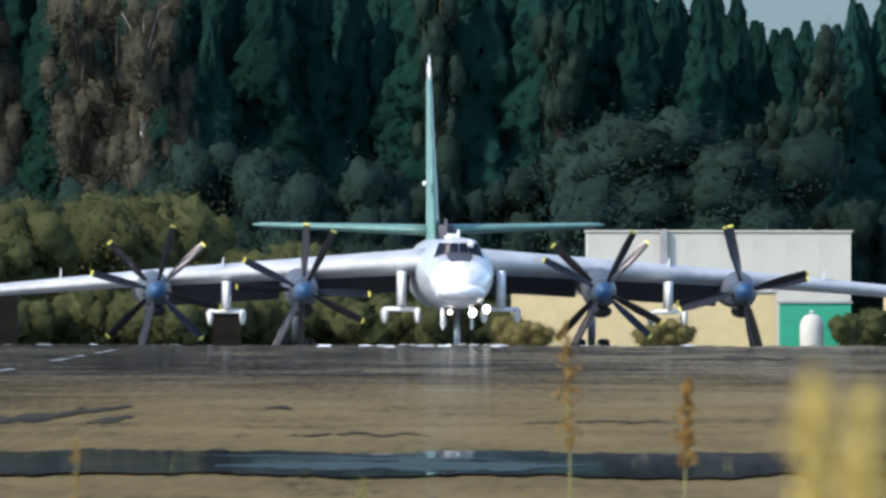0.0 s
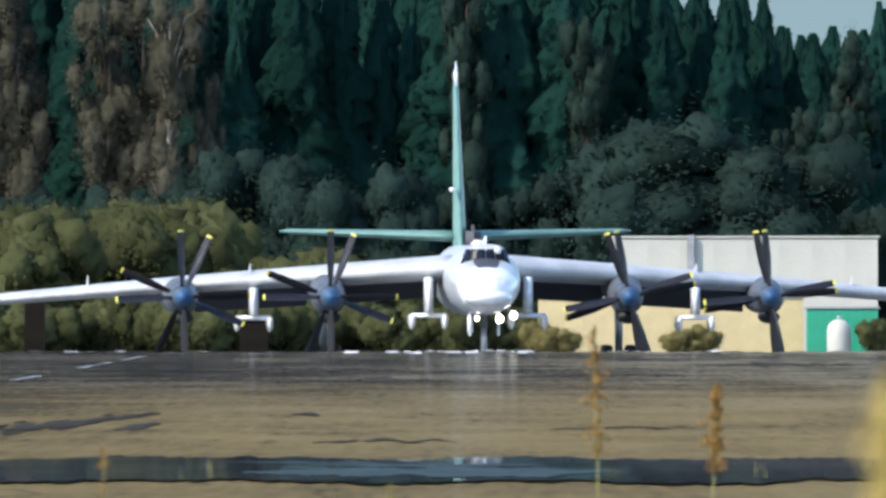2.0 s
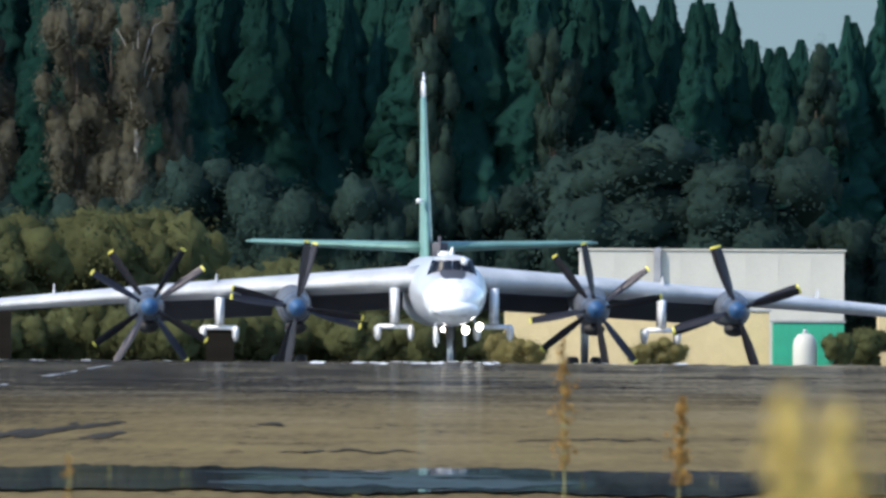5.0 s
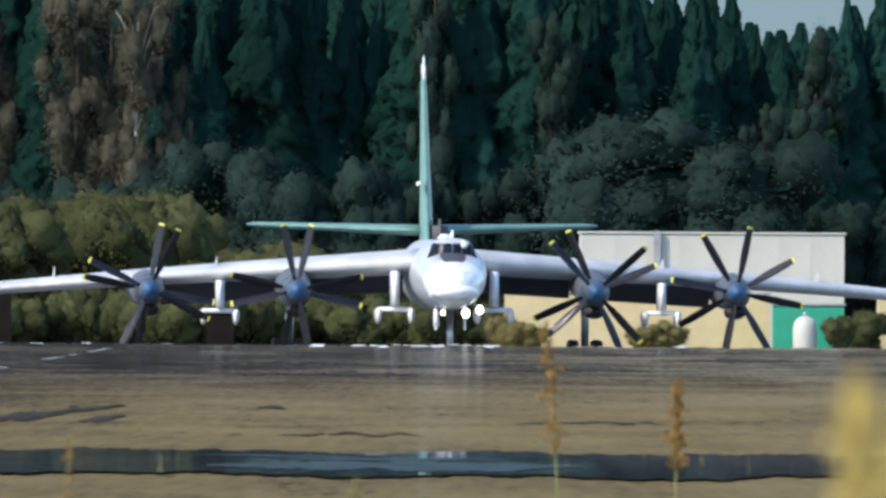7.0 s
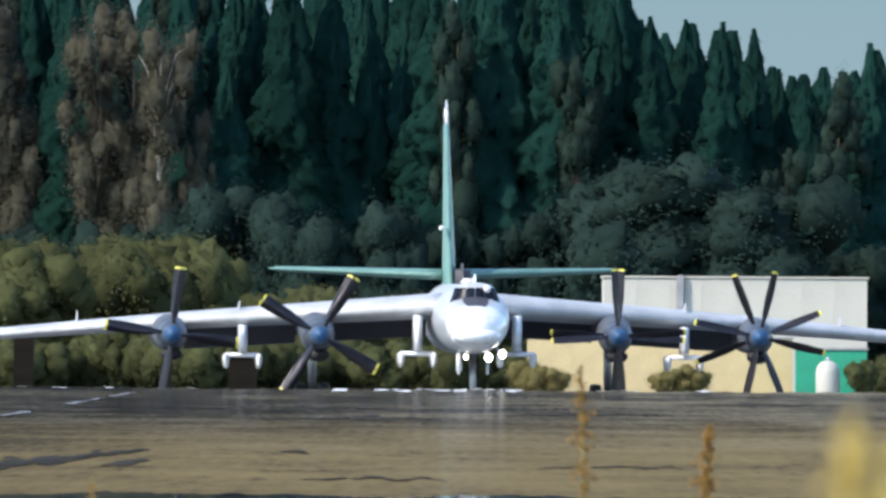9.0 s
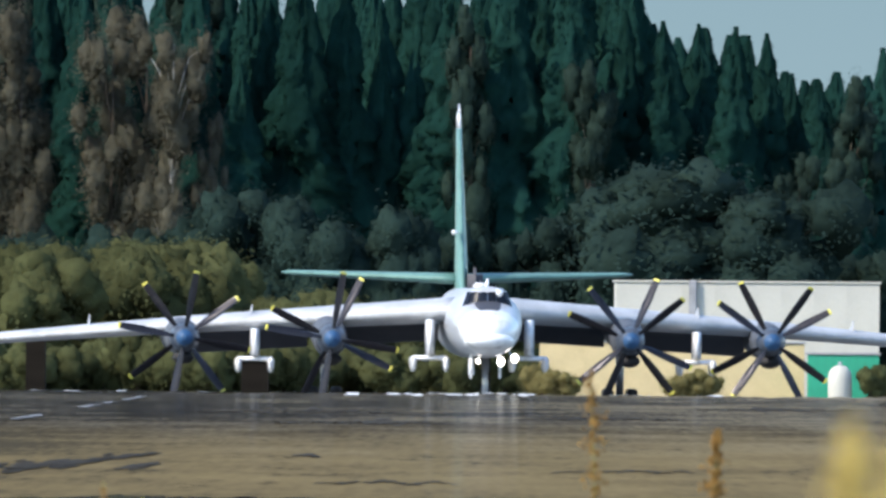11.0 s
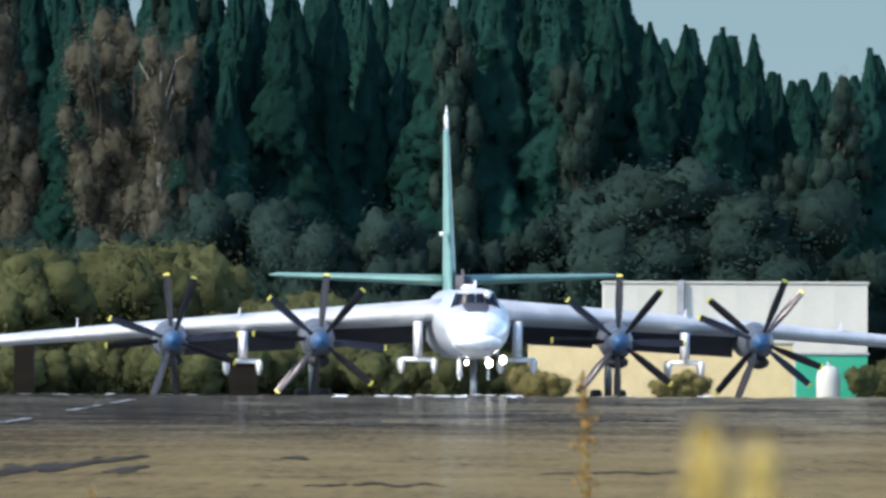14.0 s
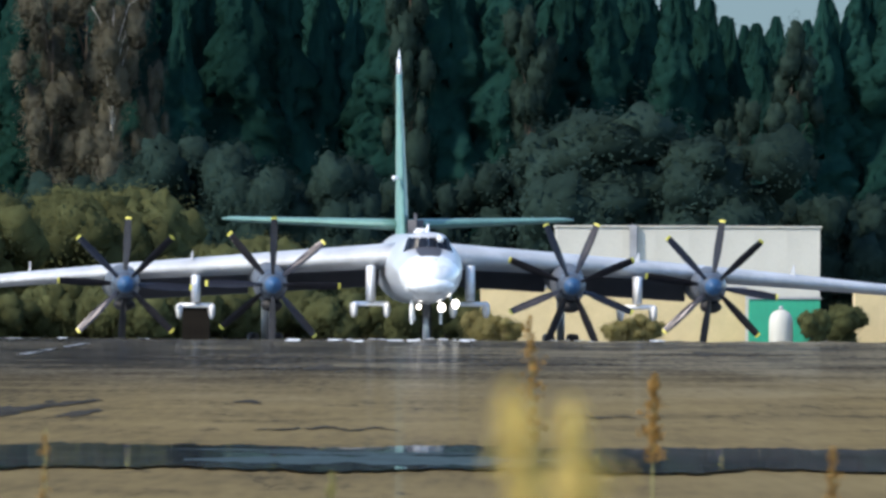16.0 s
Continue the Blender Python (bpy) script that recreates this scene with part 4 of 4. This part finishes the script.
for bx, top, y, w in ((1160, 575, 1372, 0.9), (908, 560, 1373, 0.8), (1198, 568, 1373, 0.8), (945, 572, 1372, 0.9)):
    h = 2 + (512 - top) * y / 43000 - BASE
    plant(dry, (bx - 784) * y / 43000, y, w, h / 2.4)
for bx, top, y, w in ((1497, 560, 1371, 0.42), (1545, 552, 1376, 0.6)):
    h = 2 + (512 - top) * y / 43000 - BASE
    plant(olives[rng.randrange(3)], (bx - 784) * y / 43000, y, w, h / 5.0)
low = leafy("shrub", 140, 2.4, 2.0, OLIVE, "low olive-yellow shrub at the foot of taller shrubs", "shrub", "low shrubs", 2600, 0.080, False, False, 0.02, 0.70, 1.0, 0.5)
for i in range(31):
    bx = -130 + i * 32.5 + rng.uniform(-10, 10)
    plant(low, (bx - 784) * 1560 / 43000, 1560 + rng.uniform(-8, 8), rng.uniform(0.9, 1.2), rng.uniform(0.95, 1.35))


# ---- dry weeds before the lens ----
def weed(name, x, d, top, head, spread, material, seed, label, grains, grain, lean=0.0):
    """An upright stem with a seed head of small grains; the pose pivots at its foot."""
    rng = np.random.default_rng(seed)
    gz = ground_z(d)
    h = top - gz
    ob = thing(name, pose(x, d, gz), label, "weed", "dry weeds")
    bm = bm_new()
    tube(bm, [(0, 0, -0.02), (lean * 0.25, 0, h * 0.5), (lean, 0, h)], [0.007, 0.005, 0.002], 6)
    part("stem", bm, STEM, ob)
    quads = []
    for k in range(grains):
        t = rng.uniform(0, 1)
        z = h - head * t
        ln = lean * (0.25 + 0.75 * max(0, (z / h - 0.5) / 0.5))
        r = spread * (0.15 + 0.85 * min(1, 2.2 * t) ** 0.8 * (0.6 + 0.4 * math.sin(t * 23 + seed)))
        c = np.array([ln, 0, z]) + rng.normal(0, 1, 3) * np.array([r * 0.5, r * 0.5, head * 0.02])
        u = rng.normal(0, 1, 3)
        u /= np.linalg.norm(u)
        v = np.cross(u, rng.normal(0, 1, 3))
        v /= np.linalg.norm(v) + 1e-6
        s = grain * rng.uniform(0.6, 1.4)
        quads.append((c - u * s, c - v * s * 0.7, c + u * s, c + v * s * 0.7))
        quads.append((c - u * s, c - np.cross(u, v) * s * 0.7, c + u * s, c + np.cross(u, v) * s * 0.7))
    tagged(quads_mesh("seed_head", quads, material, ob), kind="stuff")
    return ob


def sight(bx, bz, d):
    """The place d metres away on a bearing given in 1/43000 to the right of and below a corner of the field."""
    return (bx - 784) * d / 43000, 2 - (bz - 512) * d / 43000


WEEDS = []
for bx, bz, d, head, spread, material, grains, grain, lean, label in (
        (1012, 572, 120, 0.62, 0.075, SEED, 230, 0.012, -0.03, "slender rust-brown dock weed gone to seed"),
        (1212, 672, 118, 0.42, 0.062, SEED, 330, 0.013, 0.02, "thick rust-brown dock weed gone to seed"),
        (128, 770, 90, 0.40, 0.035, SEED, 60, 0.010, 0.01, "slender pale dry grass stalk"),
        (642, 850, 80, 0.2, 0.03, STEM, 90, 0.010, 0.0, "short green-yellow weed tip"),
        (1532, 800, 80, 0.25, 0.03, SEED, 120, 0.010, 0.0, "slender rust-brown weed tip"),
        (1450, 668, 19, 0.30, 0.040, STRAW, 520, 0.006, 0.01, "pale yellow feathery grass plume close to the lens"),
        (1530, 690, 20, 0.30, 0.044, STRAW, 520, 0.006, 0.015, "pale yellow feathery grass plume close to the lens")):
    x, z = sight(bx, bz, d)
    WEEDS.append(weed("grass_plume" if d < 30 else "dry_weed", x, d, z, head, spread, material, int(bx), label, grains, grain, lean))


# ---- motion ----
def spin(prop, angles):
    """Angles clockwise as seen from before the nose, every half second."""
    x, y, z = prop.matrix_basis.translation
    walk(prop, [(0.5 * k, pose(x, y, z, 0, a, 0)) for k, a in enumerate(angles)])


def sway(ob, shifts):
    """Wind: how far the top leans to the right, in metres, every half second."""
    x, y, z = ob.matrix_basis.translation
    walk(ob, [(t, pose(x, y, z, 0, math.degrees(math.atan2(s, 1.25)), 0)) for t, s in shifts])


def motions():
    spin(PROPS[0], [15, 83, 143, 207, 268, 333, 401, 466, 531, 595.8, 660.6, 725.4, 790.2, 855, 926, 990, 1054, 1119, 1180, 1247.6, 1315.2, 1382.8, 1450.4, 1518, 1588, 1653, 1704, 1727, 1729, 1714, 1711, 1730, 1755])
    spin(PROPS[1], [-44, -94, -143, -196, -246, -300, -358, -415, -467, -521.2, -575.4, -629.6, -683.8, -738, -799, -844, -891, -933, -985, -1040.4, -1095.8, -1151.2, -1206.6, -1262, -1319, -1370, -1409, -1438, -1445, -1449, -1466, -1494, -1527])
    spin(PROPS[2], [27, 89, 148, 204, 270, 330, 396, 459, 518, 578.4, 638.8, 699.2, 759.6, 820, 888, 941, 1006, 1061, 1114, 1175.4, 1236.8, 1298.2, 1359.6, 1421, 1488, 1542, 1600, 1634, 1660, 1664, 1669, 1688, 1711])
    spin(PROPS[3], [3, -40, -85, -124, -159, -213, -258, -301, -342, -387.8, -433.6, -479.4, -525.2, -571, -617, -667, -701, -742, -782, -827.4, -872.8, -918.2, -963.6, -1009, -1054, -1093, -1130, -1151, -1164, -1164, -1166, -1188, -1210])
    spin(PROPS[4], [28, 90, 147, 202, 259, 320, 380, 445, 501, 560.2, 619.4, 678.6, 737.8, 797, 858, 912, 968, 1020, 1076, 1134.8, 1193.6, 1252.4, 1311.2, 1370, 1436, 1492, 1537, 1562, 1569, 1562, 1557, 1574, 1597])
    spin(PROPS[5], [43, -12, -80, -139, -199, -268, -329, -393, -453, -515.4, -577.8, -640.2, -702.6, -765, -834, -900, -953, -1014, -1077, -1139.4, -1201.8, -1264.2, -1326.6, -1389, -1452, -1514, -1560, -1602, -1619, -1623, -1638, -1663, -1687])
    spin(PROPS[6], [-16, 58, 125, 196, 265, 340, 412, 484, 556, 629.4, 702.8, 776.2, 849.6, 923, 1001, 1070, 1140, 1204, 1273, 1346.2, 1419.4, 1492.6, 1565.8, 1639, 1717, 1786, 1848, 1895, 1912, 1915, 1917, 1922, 1937])
    spin(PROPS[7], [-11, -55, -103, -147, -192, -236, -284, -341, -378, -424.4, -470.8, -517.2, -563.6, -610, -660, -706, -748, -793, -832, -878.4, -924.8, -971.2, -1017.6, -1064, -1111, -1156, -1188, -1209, -1220, -1220, -1220, -1229, -1251])

    T = [0.5 * k for k in range(9)] + [6.5 + 0.5 * k for k in range(6)] + [11.5 + 0.5 * k for k in range(10)]
    near = (-25, 82, 76, 73, 53, 58, 32, 32, -76, 30, 54, -44, 30, -17, 10, -30, -252, -228, -182, -72, -222, -70, -357, -182, -454)
    sway(WEEDS[5], [(t, v / 2263) for t, v in zip(T, near)])
    sway(WEEDS[6], [(t, v / 2180) for t, v in zip(T, near)])
    sway(WEEDS[0], [(t, s / 358) for t, s in zip(T, (0, -4, 9, 3, 2, 9, -2, -5, 8, -6, -22, -9, -11, 1, -2, -7, -11, -5, -14, -9, 1, -26, -2, -16, -9))])
    sway(WEEDS[1], [(t, s / 364) for t, s in zip(T, (0, -6, -2, 6, 5, 4, 6, -12, 10, -6, -6, 9, -11, 5, 13, 3, 6, 11, 4, -4, 2, -16, 2, -6, -5))])

motions()
